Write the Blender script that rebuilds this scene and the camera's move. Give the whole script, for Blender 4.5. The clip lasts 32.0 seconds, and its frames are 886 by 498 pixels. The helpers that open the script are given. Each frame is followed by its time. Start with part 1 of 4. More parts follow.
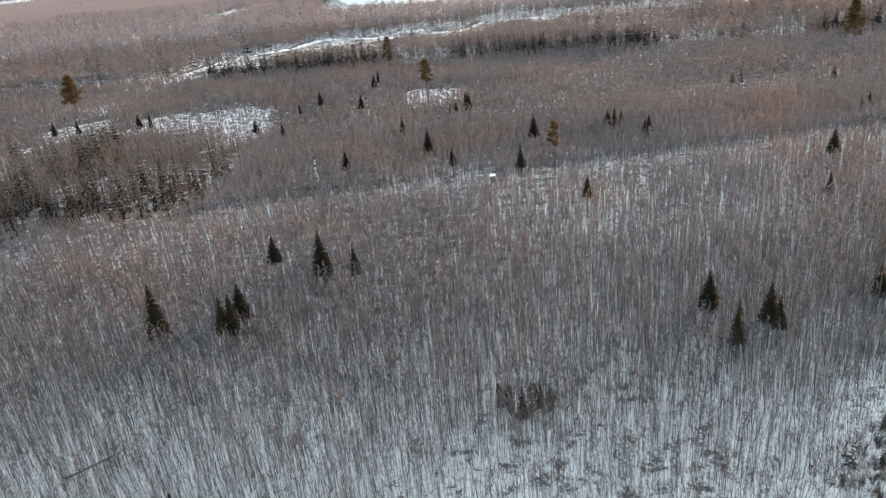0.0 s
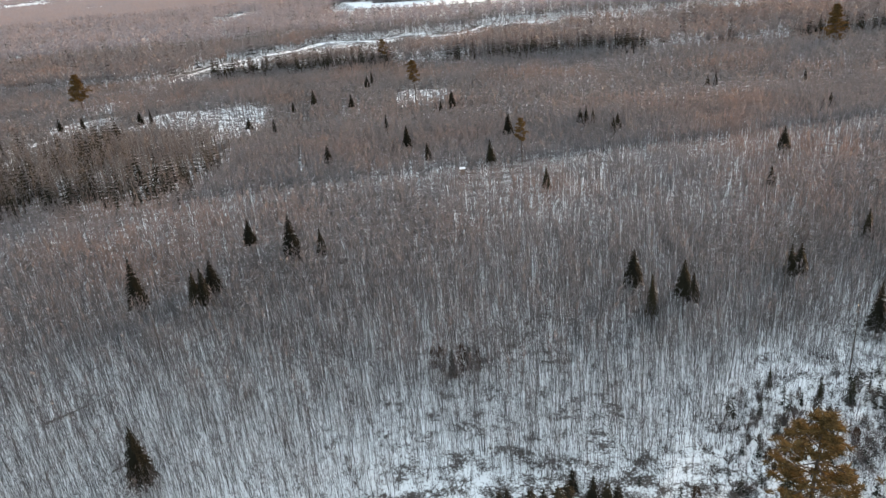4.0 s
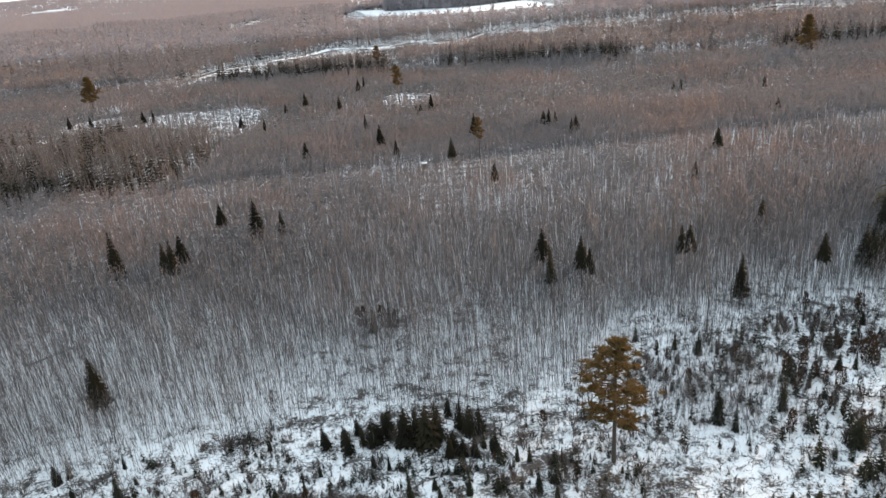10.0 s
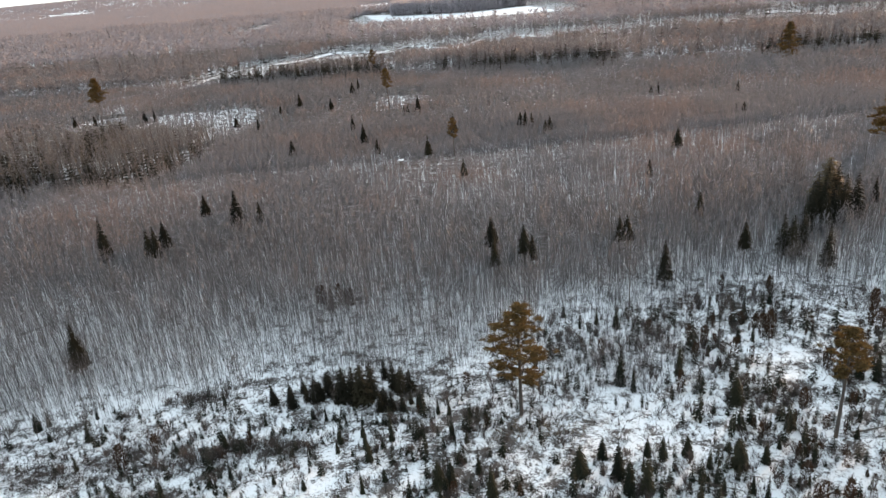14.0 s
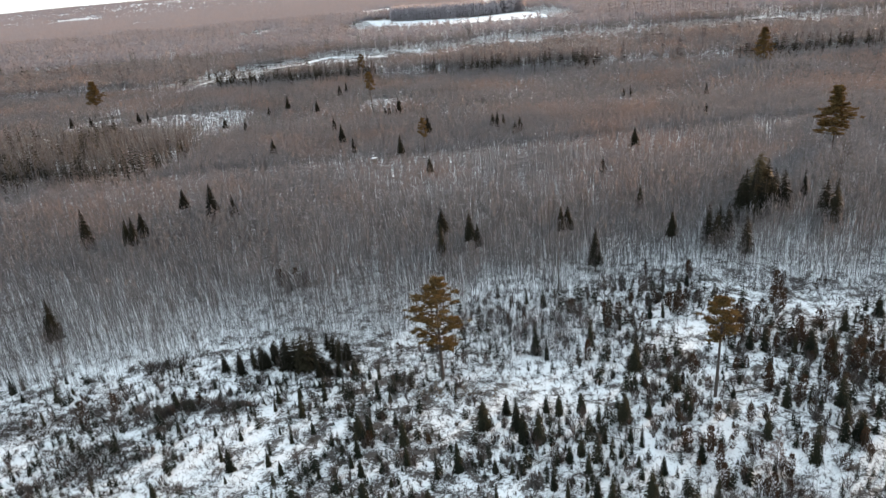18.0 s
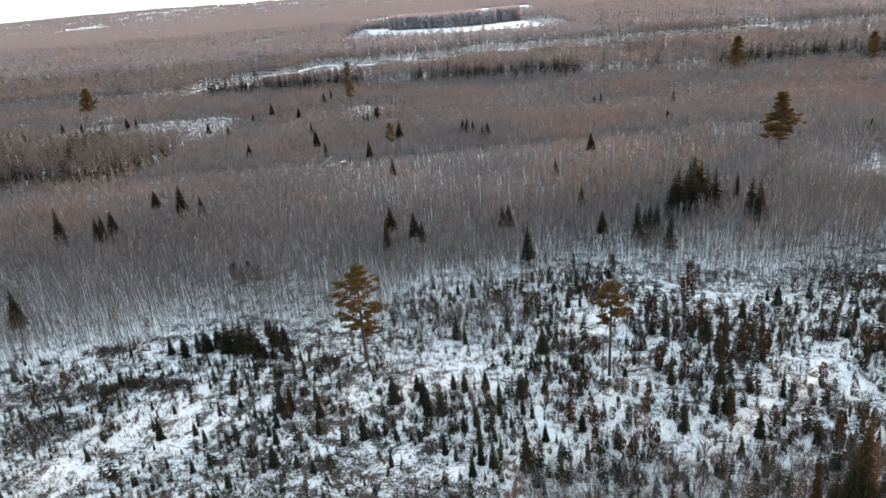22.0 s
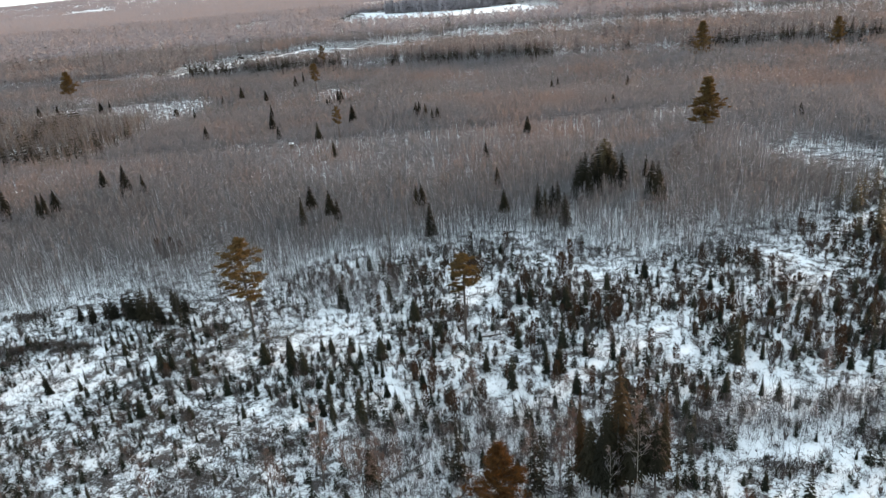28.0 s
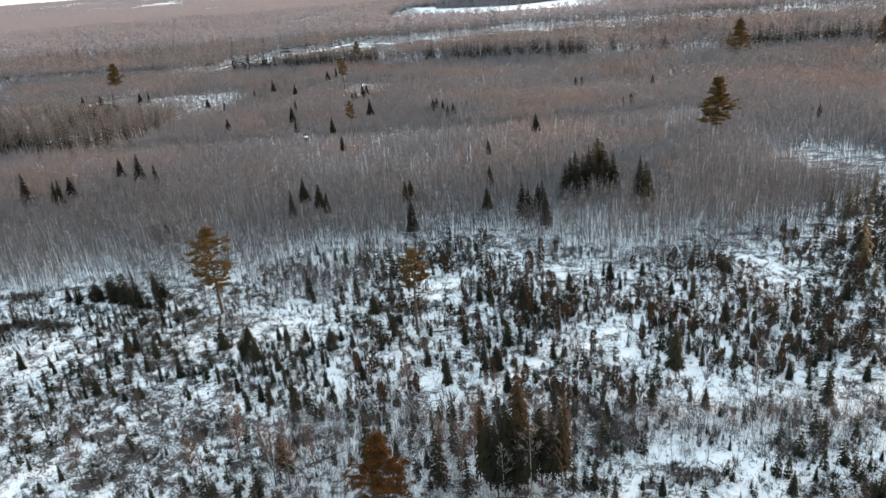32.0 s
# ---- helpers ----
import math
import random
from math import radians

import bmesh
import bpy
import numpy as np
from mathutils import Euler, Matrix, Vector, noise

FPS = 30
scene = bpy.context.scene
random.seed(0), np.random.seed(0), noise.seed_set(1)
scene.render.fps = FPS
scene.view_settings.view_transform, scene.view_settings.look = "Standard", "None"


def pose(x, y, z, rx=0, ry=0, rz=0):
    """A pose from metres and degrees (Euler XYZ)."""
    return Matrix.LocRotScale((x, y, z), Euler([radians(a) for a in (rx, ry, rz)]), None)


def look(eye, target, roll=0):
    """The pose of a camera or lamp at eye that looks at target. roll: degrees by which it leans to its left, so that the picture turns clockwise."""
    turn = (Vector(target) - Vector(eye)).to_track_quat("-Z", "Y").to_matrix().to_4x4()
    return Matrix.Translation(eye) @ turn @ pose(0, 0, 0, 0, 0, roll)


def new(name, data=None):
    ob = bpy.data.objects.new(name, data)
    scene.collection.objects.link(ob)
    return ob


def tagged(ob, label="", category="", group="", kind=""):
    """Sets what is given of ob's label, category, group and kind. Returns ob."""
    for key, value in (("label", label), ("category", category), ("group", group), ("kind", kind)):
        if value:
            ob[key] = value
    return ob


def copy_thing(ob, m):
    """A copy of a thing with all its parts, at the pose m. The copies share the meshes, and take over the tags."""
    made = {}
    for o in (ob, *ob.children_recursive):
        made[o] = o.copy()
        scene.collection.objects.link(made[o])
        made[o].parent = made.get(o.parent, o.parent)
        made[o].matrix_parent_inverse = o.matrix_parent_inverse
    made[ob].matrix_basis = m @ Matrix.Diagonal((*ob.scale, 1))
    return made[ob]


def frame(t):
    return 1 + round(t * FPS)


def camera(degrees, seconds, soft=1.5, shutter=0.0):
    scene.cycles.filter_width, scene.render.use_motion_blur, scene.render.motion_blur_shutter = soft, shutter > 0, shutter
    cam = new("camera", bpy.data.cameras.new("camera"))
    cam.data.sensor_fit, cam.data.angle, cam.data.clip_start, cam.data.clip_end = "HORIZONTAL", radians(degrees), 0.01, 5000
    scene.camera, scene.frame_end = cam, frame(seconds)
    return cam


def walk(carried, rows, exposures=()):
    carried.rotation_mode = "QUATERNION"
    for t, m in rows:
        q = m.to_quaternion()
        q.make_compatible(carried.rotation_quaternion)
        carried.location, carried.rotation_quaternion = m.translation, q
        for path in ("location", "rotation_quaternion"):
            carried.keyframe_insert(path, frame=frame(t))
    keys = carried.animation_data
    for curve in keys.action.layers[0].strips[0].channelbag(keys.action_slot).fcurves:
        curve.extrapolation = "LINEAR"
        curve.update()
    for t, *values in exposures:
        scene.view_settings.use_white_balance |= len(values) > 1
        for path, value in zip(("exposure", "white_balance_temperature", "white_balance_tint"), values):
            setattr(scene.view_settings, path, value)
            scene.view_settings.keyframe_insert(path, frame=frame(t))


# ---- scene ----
cam = camera(63.8, 32.0, soft=1.3)
PATH = [
    (0, (-18.171, 19.531, 61.191), (-18.119, 21.373, 60.414), -5.6),
    (1, (-15.78, 16.186, 60.914), (-15.733, 18.03, 60.141), -5.4),
    (2, (-13.432, 12.706, 60.776), (-13.39, 14.552, 60.008), -5.4),
    (3, (-10.569, 9.345, 60.788), (-10.537, 11.192, 60.022), -5.4),
    (3.5, (-9.14, 7.861, 60.813), (-9.115, 9.709, 60.047), -5.4),
    (5.5, (-3.974, 1.652, 61.016), (-3.961, 3.502, 60.258), -5.4),
    (6, (-2.619, 0.03, 60.915), (-2.609, 1.882, 60.16), -5.3),
    (7, (0.126, -3.241, 60.931), (0.128, -1.388, 60.179), -5.3),
    (8, (2.985, -6.746, 60.971), (2.977, -4.891, 60.223), -5.3),
    (9, (5.747, -9.976, 60.846), (5.729, -8.119, 60.102), -5.3),
    (10, (8.468, -13.428, 60.82), (8.44, -11.571, 60.079), -5.2),
    (11, (11.478, -16.743, 60.878), (11.442, -14.884, 60.14), -5.2),
    (12, (14.254, -20.144, 61.043), (14.213, -18.285, 60.309), -5.1),
    (13, (17.143, -23.63, 61.042), (17.094, -21.768, 60.313), -5.0),
    (14, (20.127, -26.912, 61.043), (20.068, -25.05, 60.316), -5.0),
    (14.5, (21.619, -28.47, 61.082), (21.556, -26.607, 60.357), -5.1),
    (16.5, (27.758, -34.921, 60.978), (27.685, -33.055, 60.261), -4.9),
    (17, (29.203, -36.385, 60.943), (29.131, -34.519, 60.227), -4.9),
    (18, (32.511, -39.359, 60.815), (32.435, -37.492, 60.102), -5.0),
    (19, (35.974, -42.23, 60.649), (35.896, -40.361, 59.942), -5.0),
    (20, (39.579, -44.788, 60.544), (39.496, -42.917, 59.842), -5.0),
    (21, (43.04, -47.183, 60.568), (42.954, -45.31, 59.871), -5.0),
    (22, (46.934, -49.368, 60.513), (46.843, -47.493, 59.822), -5.0),
    (23, (50.797, -51.325, 60.513), (50.702, -49.449, 59.826), -5.0),
    (24, (54.755, -53.18, 60.503), (54.66, -51.303, 59.818), -5.1),
    (25, (58.746, -54.974, 60.462), (58.653, -53.095, 59.781), -5.0),
    (26, (63.038, -56.247, 60.574), (62.945, -54.367, 59.896), -5.0),
    (26.5, (65.14, -56.651, 60.482), (65.043, -54.778, 59.785), -5.1),
    (28.5, (73.446, -58.594, 60.062), (73.313, -56.737, 59.331), -5.0),
    (29, (75.642, -58.949, 60.181), (75.494, -57.094, 59.449), -5.0),
    (30, (80.37, -59.244, 60.238), (80.182, -57.393, 59.504), -5.0),
    (31, (84.611, -59.175, 60.175), (84.384, -57.329, 59.44), -5.0),
    (32, (89.055, -58.665, 59.541), (88.781, -56.823, 58.811), -5.0),
]
walk(cam, [(t, look(eye, target, roll)) for t, eye, target, roll in PATH], exposures=[(0, 1.40, 6800, 13), (20, 1.30, 6700, 12), (32, 1.40, 6500, 9)])

# ---- world, sun and exposure ----
SUN_EL, SUN_AZ = 8.0, 46.0  # degrees above the horizon; to the right of +y
world = bpy.data.worlds.new("winter_sky")
scene.world = world
world.use_nodes = True
wn, wl = world.node_tree.nodes, world.node_tree.links
sky = wn.new("ShaderNodeTexSky")
sky.sky_type = "NISHITA"
sky.sun_disc = False
sky.sun_elevation = radians(SUN_EL)
sky.sun_rotation = radians(SUN_AZ)
sky.air_density, sky.dust_density, sky.ozone_density = 1.0, 0.7, 2.0
# thin high cloud: a clear sky veiled by an even grey-white one
clear, veil, both = wn["Background"], wn.new("ShaderNodeBackground"), wn.new("ShaderNodeAddShader")
wl.new(sky.outputs[0], clear.inputs[0])
clear.inputs[1].default_value = 0.05
veil.inputs[0].default_value = (0.60, 0.722, 0.790, 1)
veil.inputs[1].default_value = 0.66
wl.new(clear.outputs[0], both.inputs[0])
wl.new(veil.outputs[0], both.inputs[1])
wl.new(both.outputs[0], wn["World Output"].inputs[0])

sun_data = bpy.data.lights.new("sun", "SUN")
sun_data.energy, sun_data.angle, sun_data.color = 3.8, radians(12), (1.0, 0.60, 0.31)
sun = new("sun", sun_data)
sun_dir = Vector((math.sin(radians(SUN_AZ)) * math.cos(radians(SUN_EL)), math.cos(radians(SUN_AZ)) * math.cos(radians(SUN_EL)), math.sin(radians(SUN_EL))))
sun.matrix_world = look((0, 0, 300), Vector((0, 0, 300)) - sun_dir)

# ---- materials ----


def material(name, rough=0.9, spec=0.15):
    m = bpy.data.materials.new(name)
    m.use_nodes = True
    b = m.node_tree.nodes["Principled BSDF"]
    b.inputs["Roughness"].default_value = rough
    b.inputs["Specular IOR Level"].default_value = spec
    return m, m.node_tree.nodes, m.node_tree.links, b


def noise_node(n, l, scale, detail=4.0, rough=0.6, kind="Object"):
    tc = n.new("ShaderNodeNewGeometry") if kind == "World" else n.new("ShaderNodeTexCoord")
    t = n.new("ShaderNodeTexNoise")
    t.inputs["Scale"].default_value, t.inputs["Detail"].default_value, t.inputs["Roughness"].default_value = scale, detail, rough
    l.new(tc.outputs["Position" if kind == "World" else "Object"], t.inputs["Vector"])
    return t


def ramp(n, l, source, stops):
    r = n.new("ShaderNodeValToRGB")
    while len(r.color_ramp.elements) < len(stops):
        r.color_ramp.elements.new(0.5)
    for e, (p, c) in zip(r.color_ramp.elements, stops):
        e.position, e.color = p, (*c, 1)
    l.new(source, r.inputs[0])
    return r


def mixed(n, l, fac, a, b, blend="MIX"):
    m = n.new("ShaderNodeMix")
    m.data_type, m.blend_type = "RGBA", blend
    for sock, v in ((m.inputs[0], fac), (m.inputs[6], a), (m.inputs[7], b)):
        if hasattr(v, "is_output"):
            l.new(v, sock)
        else:
            sock.default_value = v if not isinstance(v, tuple) else (*v, 1)
    return m.outputs[2]


def plant_material(name, dark, mid, light, scale=0.6, by="island", rough=0.6, thin=0.0, patch=None, even=0.0, shine=0.35):
    """Bark, twigs or needles: tone by piece and by a slow noise over the ground, with fine grain. thin: the share of light
    that passes through loose twigs or needles; patch: a second hue that takes over in wide patches; even: less tone by piece."""
    m, n, l, b = material(name, rough, shine)
    src = n.new("ShaderNodeNewGeometry").outputs["Random Per Island"] if by == "island" else n.new("ShaderNodeObjectInfo").outputs["Random"]
    slow = noise_node(n, l, 0.035, 3.0, 0.6, "World")
    fine = noise_node(n, l, scale * 6, 3.0, 0.6, "World")
    blend = n.new("ShaderNodeMapRange")
    blend.inputs["To Min"].default_value, blend.inputs["To Max"].default_value = 0.5 * even, 1 - 0.5 * even
    l.new(src, blend.inputs["Value"])
    add = n.new("ShaderNodeMath")
    add.operation = "ADD"
    l.new(blend.outputs[0], add.inputs[0])
    l.new(slow.outputs[0], add.inputs[1])
    half = n.new("ShaderNodeMath")
    half.operation = "MULTIPLY"
    half.inputs[1].default_value = 0.5
    l.new(add.outputs[0], half.inputs[0])
    base = ramp(n, l, half.outputs[0], [(0.2, dark), (0.5, mid), (0.8, light)]).outputs[0]
    if patch:
        wide = noise_node(n, l, 0.016, 4.0, 0.6, "World")
        where = ramp(n, l, wide.outputs[0], [(0.50, (0, 0, 0)), (0.62, (0.75, 0.75, 0.75))])
        base = mixed(n, l, where.outputs[0], base, patch)
    grain = ramp(n, l, fine.outputs[0], [(0.3, (0.72, 0.72, 0.72)), (0.7, (1.0, 1.0, 1.0))])
    colour = mixed(n, l, 1.0, base, grain.outputs[0], "MULTIPLY")
    l.new(colour, b.inputs["Base Color"])
    if thin:
        glow, both = n.new("ShaderNodeBsdfTranslucent"), n.new("ShaderNodeMixShader")
        l.new(colour, glow.inputs[0])
        both.inputs[0].default_value = thin
        l.new(b.outputs[0], both.inputs[1])
        l.new(glow.outputs[0], both.inputs[2])
        l.new(both.outputs[0], n["Material Output"].inputs[0])
    return m


def snow_material(name, litter, thin):
    """Snow with dead grass, leaf litter and scrub showing through; the share of litter comes with the ground's cover."""
    m, n, l, b = material(name, 0.75, 0.2)
    att = n.new("ShaderNodeAttribute")
    att.attribute_name = "cover"
    patch = noise_node(n, l, 0.30, 8.0, 0.70, "World")
    speck = noise_node(n, l, 3.0, 9.0, 0.85, "World")
    both = n.new("ShaderNodeMath")
    both.operation = "MULTIPLY_ADD"
    l.new(speck.outputs[0], both.inputs[0])
    both.inputs[1].default_value = 1.0
    l.new(patch.outputs[0], both.inputs[2])
    lift = n.new("ShaderNodeMath")
    lift.operation = "ADD"
    l.new(both.outputs[0], lift.inputs[0])
    l.new(att.outputs["Fac"], lift.inputs[1])
    part_of = n.new("ShaderNodeMath")
    part_of.operation = "DIVIDE"
    part_of.inputs[1].default_value = 1.6
    l.new(lift.outputs[0], part_of.inputs[0])
    mask = ramp(n, l, part_of.outputs[0], [(0.0, (0, 0, 0)), (thin / 1.6, (0, 0, 0)), ((thin + 0.06) / 1.6, (1, 1, 1))])
    tone = noise_node(n, l, 0.6, 5.0, 0.7, "World")
    brown = ramp(n, l, tone.outputs[0], [(0.3, tuple(0.55 * c for c in litter)), (0.55, litter), (0.75, tuple(1.7 * c for c in litter))])
    white = ramp(n, l, speck.outputs[0], [(0.25, (0.70, 0.72, 0.74)), (0.7, (0.84, 0.85, 0.86))])
    l.new(mixed(n, l, mask.outputs[0], white.outputs[0], brown.outputs[0]), b.inputs["Base Color"])
    bump = n.new("ShaderNodeBump")
    bump.inputs["Strength"].default_value, bump.inputs["Distance"].default_value = 0.5, 0.25
    l.new(both.outputs[0], bump.inputs["Height"])
    l.new(bump.outputs[0], b.inputs["Normal"])
    return m


GROUND = snow_material("snow_over_scrub", (0.070, 0.061, 0.056), 1.145)
FIELD = snow_material("open_field_snow", (0.16, 0.13, 0.10), 1.275)
ASPEN_BARK = plant_material("aspen_bark", (0.030, 0.029, 0.030), (0.066, 0.062, 0.062), (0.17, 0.158, 0.152))
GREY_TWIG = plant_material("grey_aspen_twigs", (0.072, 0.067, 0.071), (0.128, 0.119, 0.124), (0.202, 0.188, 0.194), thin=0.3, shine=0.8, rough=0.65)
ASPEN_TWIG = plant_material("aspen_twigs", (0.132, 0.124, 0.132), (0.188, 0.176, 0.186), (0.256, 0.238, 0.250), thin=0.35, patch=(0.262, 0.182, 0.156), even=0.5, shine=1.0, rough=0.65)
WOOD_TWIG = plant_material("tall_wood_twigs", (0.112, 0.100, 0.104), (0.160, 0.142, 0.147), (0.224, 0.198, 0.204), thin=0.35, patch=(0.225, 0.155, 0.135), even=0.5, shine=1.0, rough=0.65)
# distance haze put into the twig colour: paler, mauve, low in contrast
HAZED_FAR_TWIG = plant_material("hazed_bare_crowns", (0.205, 0.190, 0.208), (0.258, 0.238, 0.260), (0.32, 0.295, 0.320), thin=0.4, patch=(0.29, 0.242, 0.245), even=0.6, shine=1.0, rough=0.65)
NEEDLE = plant_material("spruce_needles", (0.012, 0.0115, 0.008), (0.021, 0.019, 0.012), (0.037, 0.031, 0.018), by="object", thin=0.2, shine=0.1, rough=0.8)
YOUNG_NEEDLE = plant_material("young_spruce_needles", (0.012, 0.015, 0.010), (0.022, 0.025, 0.016), (0.044, 0.041, 0.025), by="object", thin=0.2, shine=0.1, rough=0.8)
BROWN_LEAF = plant_material("clinging_brown_leaves", (0.030, 0.021, 0.015), (0.048, 0.032, 0.022), (0.078, 0.050, 0.033), thin=0.35, even=0.6, shine=0.1, rough=0.85)
HEATH_LEAF = plant_material("heath_twigs", (0.022, 0.017, 0.018), (0.042, 0.032, 0.032), (0.072, 0.056, 0.052), thin=0.2, even=0.3)
PINE_NEEDLE = plant_material("pine_needles", (0.048, 0.034, 0.014), (0.122, 0.079, 0.030), (0.24, 0.150, 0.058), thin=0.3, shine=0.15, rough=0.75)
OLIVE_NEEDLE = plant_material("olive_needles", (0.045, 0.033, 0.012), (0.080, 0.056, 0.020), (0.125, 0.086, 0.032), by="object", thin=0.3)
RUST_PINE_NEEDLE = plant_material("rusty_pine_needles", (0.020, 0.015, 0.008), (0.070, 0.036, 0.013), (0.22, 0.090, 0.024), thin=0.3, shine=0.1, rough=0.8)
RUST_NEEDLE = plant_material("rusty_needles", (0.030, 0.021, 0.012), (0.060, 0.037, 0.019), (0.105, 0.062, 0.030), thin=0.3, shine=0.1, rough=0.8)
DARK_BARK = plant_material("spruce_bark", (0.045, 0.036, 0.030), (0.08, 0.065, 0.054), (0.13, 0.105, 0.09))
PINE_BARK = plant_material("pine_bark", (0.036, 0.028, 0.025), (0.066, 0.052, 0.045), (0.11, 0.086, 0.072))
BIRCH_BARK = plant_material("birch_bark", (0.18, 0.155, 0.13), (0.28, 0.245, 0.21), (0.40, 0.355, 0.31))
SHRUB_TWIG = plant_material("shrub_twigs", (0.040, 0.033, 0.031), (0.075, 0.061, 0.056), (0.14, 0.110, 0.098), thin=0.2)
PINK_TWIG = plant_material("pinkish_tree_twigs", (0.085, 0.058, 0.050), (0.135, 0.093, 0.080), (0.20, 0.142, 0.124), thin=0.3)
RED_TWIG = plant_material("reddish_shrub_twigs", (0.07, 0.040, 0.032), (0.12, 0.068, 0.052), (0.18, 0.11, 0.085), thin=0.3)
# far conifer needles: pale grey-mauve base colour stands in for distance haze
HAZED_NEEDLE = plant_material("hazed_needles", (0.36, 0.325, 0.345), (0.44, 0.40, 0.42), (0.52, 0.47, 0.49), thin=0.5, even=0.6)
DRY_GRASS = plant_material("dry_grass", (0.13, 0.098, 0.066), (0.20, 0.152, 0.105), (0.28, 0.22, 0.155), thin=0.3)
WOOD = plant_material("weathered_wood", (0.06, 0.05, 0.045), (0.11, 0.095, 0.08), (0.18, 0.155, 0.13))

# ---- mesh building ----
rng = np.random.default_rng(7)


def mesh_of(name, V, T, mat):
    """A mesh of triangles from arrays."""
    V, T = np.asarray(V, np.float32), np.asarray(T, np.int32)
    me = bpy.data.meshes.new(name)
    me.vertices.add(len(V))
    me.vertices.foreach_set("co", V.ravel())
    me.loops.add(T.size)
    me.loops.foreach_set("vertex_index", T.ravel())
    me.polygons.add(len(T))
    me.polygons.foreach_set("loop_start", np.arange(0, T.size, 3, dtype=np.int32))
    me.polygons.foreach_set("loop_total", np.full(len(T), 3, np.int32))
    me.materials.append(mat)
    me.update(calc_edges=True)
    return me


def join(pieces):
    Vs, Ts, base = [], [], 0
    for V, T in pieces:
        Vs.append(V)
        Ts.append(np.asarray(T) + base)
        base += len(V)
    return np.concatenate(Vs), np.concatenate(Ts)


def blades(P, D, width, face=None):
    """Thin tapering twigs: one triangle each, from P along D, with a random turn."""
    P, D = np.asarray(P, float), np.asarray(D, float)
    side = np.cross(D, rng.normal(size=D.shape) if face is None else face)
    side /= np.linalg.norm(side, axis=1, keepdims=True) + 1e-9
    w = np.broadcast_to(width, (len(P),))[:, None] * 0.5
    V = np.stack([P - side * w, P + side * w, P + D], 1).reshape(-1, 3)
    return V, np.arange(len(V)).reshape(-1, 3)


def tube(points, radii, sides=5):
    """A tapering round stem along a line of points."""
    points = np.asarray(points, float)
    a = np.linspace(0, 2 * np.pi, sides, endpoint=False)
    rings = []
    for k, (p, r) in enumerate(zip(points, radii)):
        d = points[min(k + 1, len(points) - 1)] - points[max(k - 1, 0)]
        d /= np.linalg.norm(d) + 1e-9
        u = np.cross(d, (0.31, 0.95, 0.05))
        u /= np.linalg.norm(u)
        v = np.cross(d, u)
        rings.append(p + r * (np.cos(a)[:, None] * u + np.sin(a)[:, None] * v))
    V = np.concatenate(rings)
    T = []
    for k in range(len(points) - 1):
        for s in range(sides):
            i, j = k * sides + s, k * sides + (s + 1) % sides
            T += [(i, j, j + sides), (i, j + sides, i + sides)]
    return V, np.array(T)


def scatter(templates, X, Y, Z, H, W=None, pick=None, lean=0.03):
    """All copies of the templates as one array mesh: feet at X, Y, Z, heights H, widths W."""
    N = len(X)
    pick = rng.integers(len(templates), size=N) if pick is None else pick
    W = H if W is None else W
    rot = rng.uniform(0, 2 * np.pi, N)
    lx, ly = rng.normal(0, lean, N), rng.normal(0, lean, N)
    Vs, Ts, base = [], [], 0
    for k, (V, T) in enumerate(templates):
        i = np.nonzero(pick == k)[0]
        if not len(i):
            continue
        c, s = np.cos(rot[i])[:, None], np.sin(rot[i])[:, None]
        x, y, z = V[:, 0][None], V[:, 1][None], V[:, 2][None]
        zz = z * H[i][:, None]
        xx = (c * x - s * y) * W[i][:, None] + zz * lx[i][:, None] + X[i][:, None]
        yy = (s * x + c * y) * W[i][:, None] + zz * ly[i][:, None] + Y[i][:, None]
        Vs.append(np.stack([xx, yy, zz + Z[i][:, None]], -1).reshape(-1, 3))
        Ts.append((T[None] + (np.arange(len(i)) * len(V))[:, None, None]).reshape(-1, 3) + base)
        base += len(i) * len(V)
    return np.concatenate(Vs), np.concatenate(Ts)


def part(name, me, parent, label=""):
    ob = new(name, me)
    ob.parent = parent
    if label:
        tagged(ob, label)
    return ob


def stuff(name, pieces, label, category):
    root = new(name)
    for n, (V, T), mat in pieces:
        part(n, mesh_of(n, V, T, mat), root)
    return tagged(root, label, category, kind="stuff")


# ---- the plan of the land ----
EDGE_X = [-200, -58.9, -47, -36, -28, -15, -3, 8, 18.2, 26.3, 36.4, 49.7, 61.9, 79.9, 92.9, 103, 113, 123, 134, 143.7, 166, 300]
EDGE_Y = [40, 64, 67.0, 71.0, 73.8, 77.0, 78.0, 76.8, 75.5, 82, 96, 98.6, 99.5, 98.1, 92.5, 87, 86, 90, 95, 97, 115.3, 131.3]


def stand_edge(x):
    """The front edge of the aspen stand."""
    return np.interp(x, EDGE_X, EDGE_Y)


def wood_edge(x):
    """The front edge of the tall wood behind the aspens."""
    return np.interp(x, [-308.3, -141, -77.3, -39, -5.5, 44.3, 92.4, 138.2, 215.7, 469.3], [483, 463.3, 450.3, 452.5, 442.9, 429.3, 416.5, 405.9, 395, 366.7])


def hash_noise(x, y, scale, seed):
    """Smooth noise over the ground, about -1 to 1."""
    r = np.random.default_rng(seed)
    out = 0
    for k in range(6):
        a, f, p = r.uniform(0, 2 * np.pi), scale * r.uniform(0.6, 1.7), r.uniform(0, 6.28, 2)
        out = out + np.sin((np.cos(a) * x + np.sin(a) * y) * f + p[0] + 1.7 * np.sin((np.cos(a) * y - np.sin(a) * x) * f * 0.7 + p[1]))
    return out / 3.2


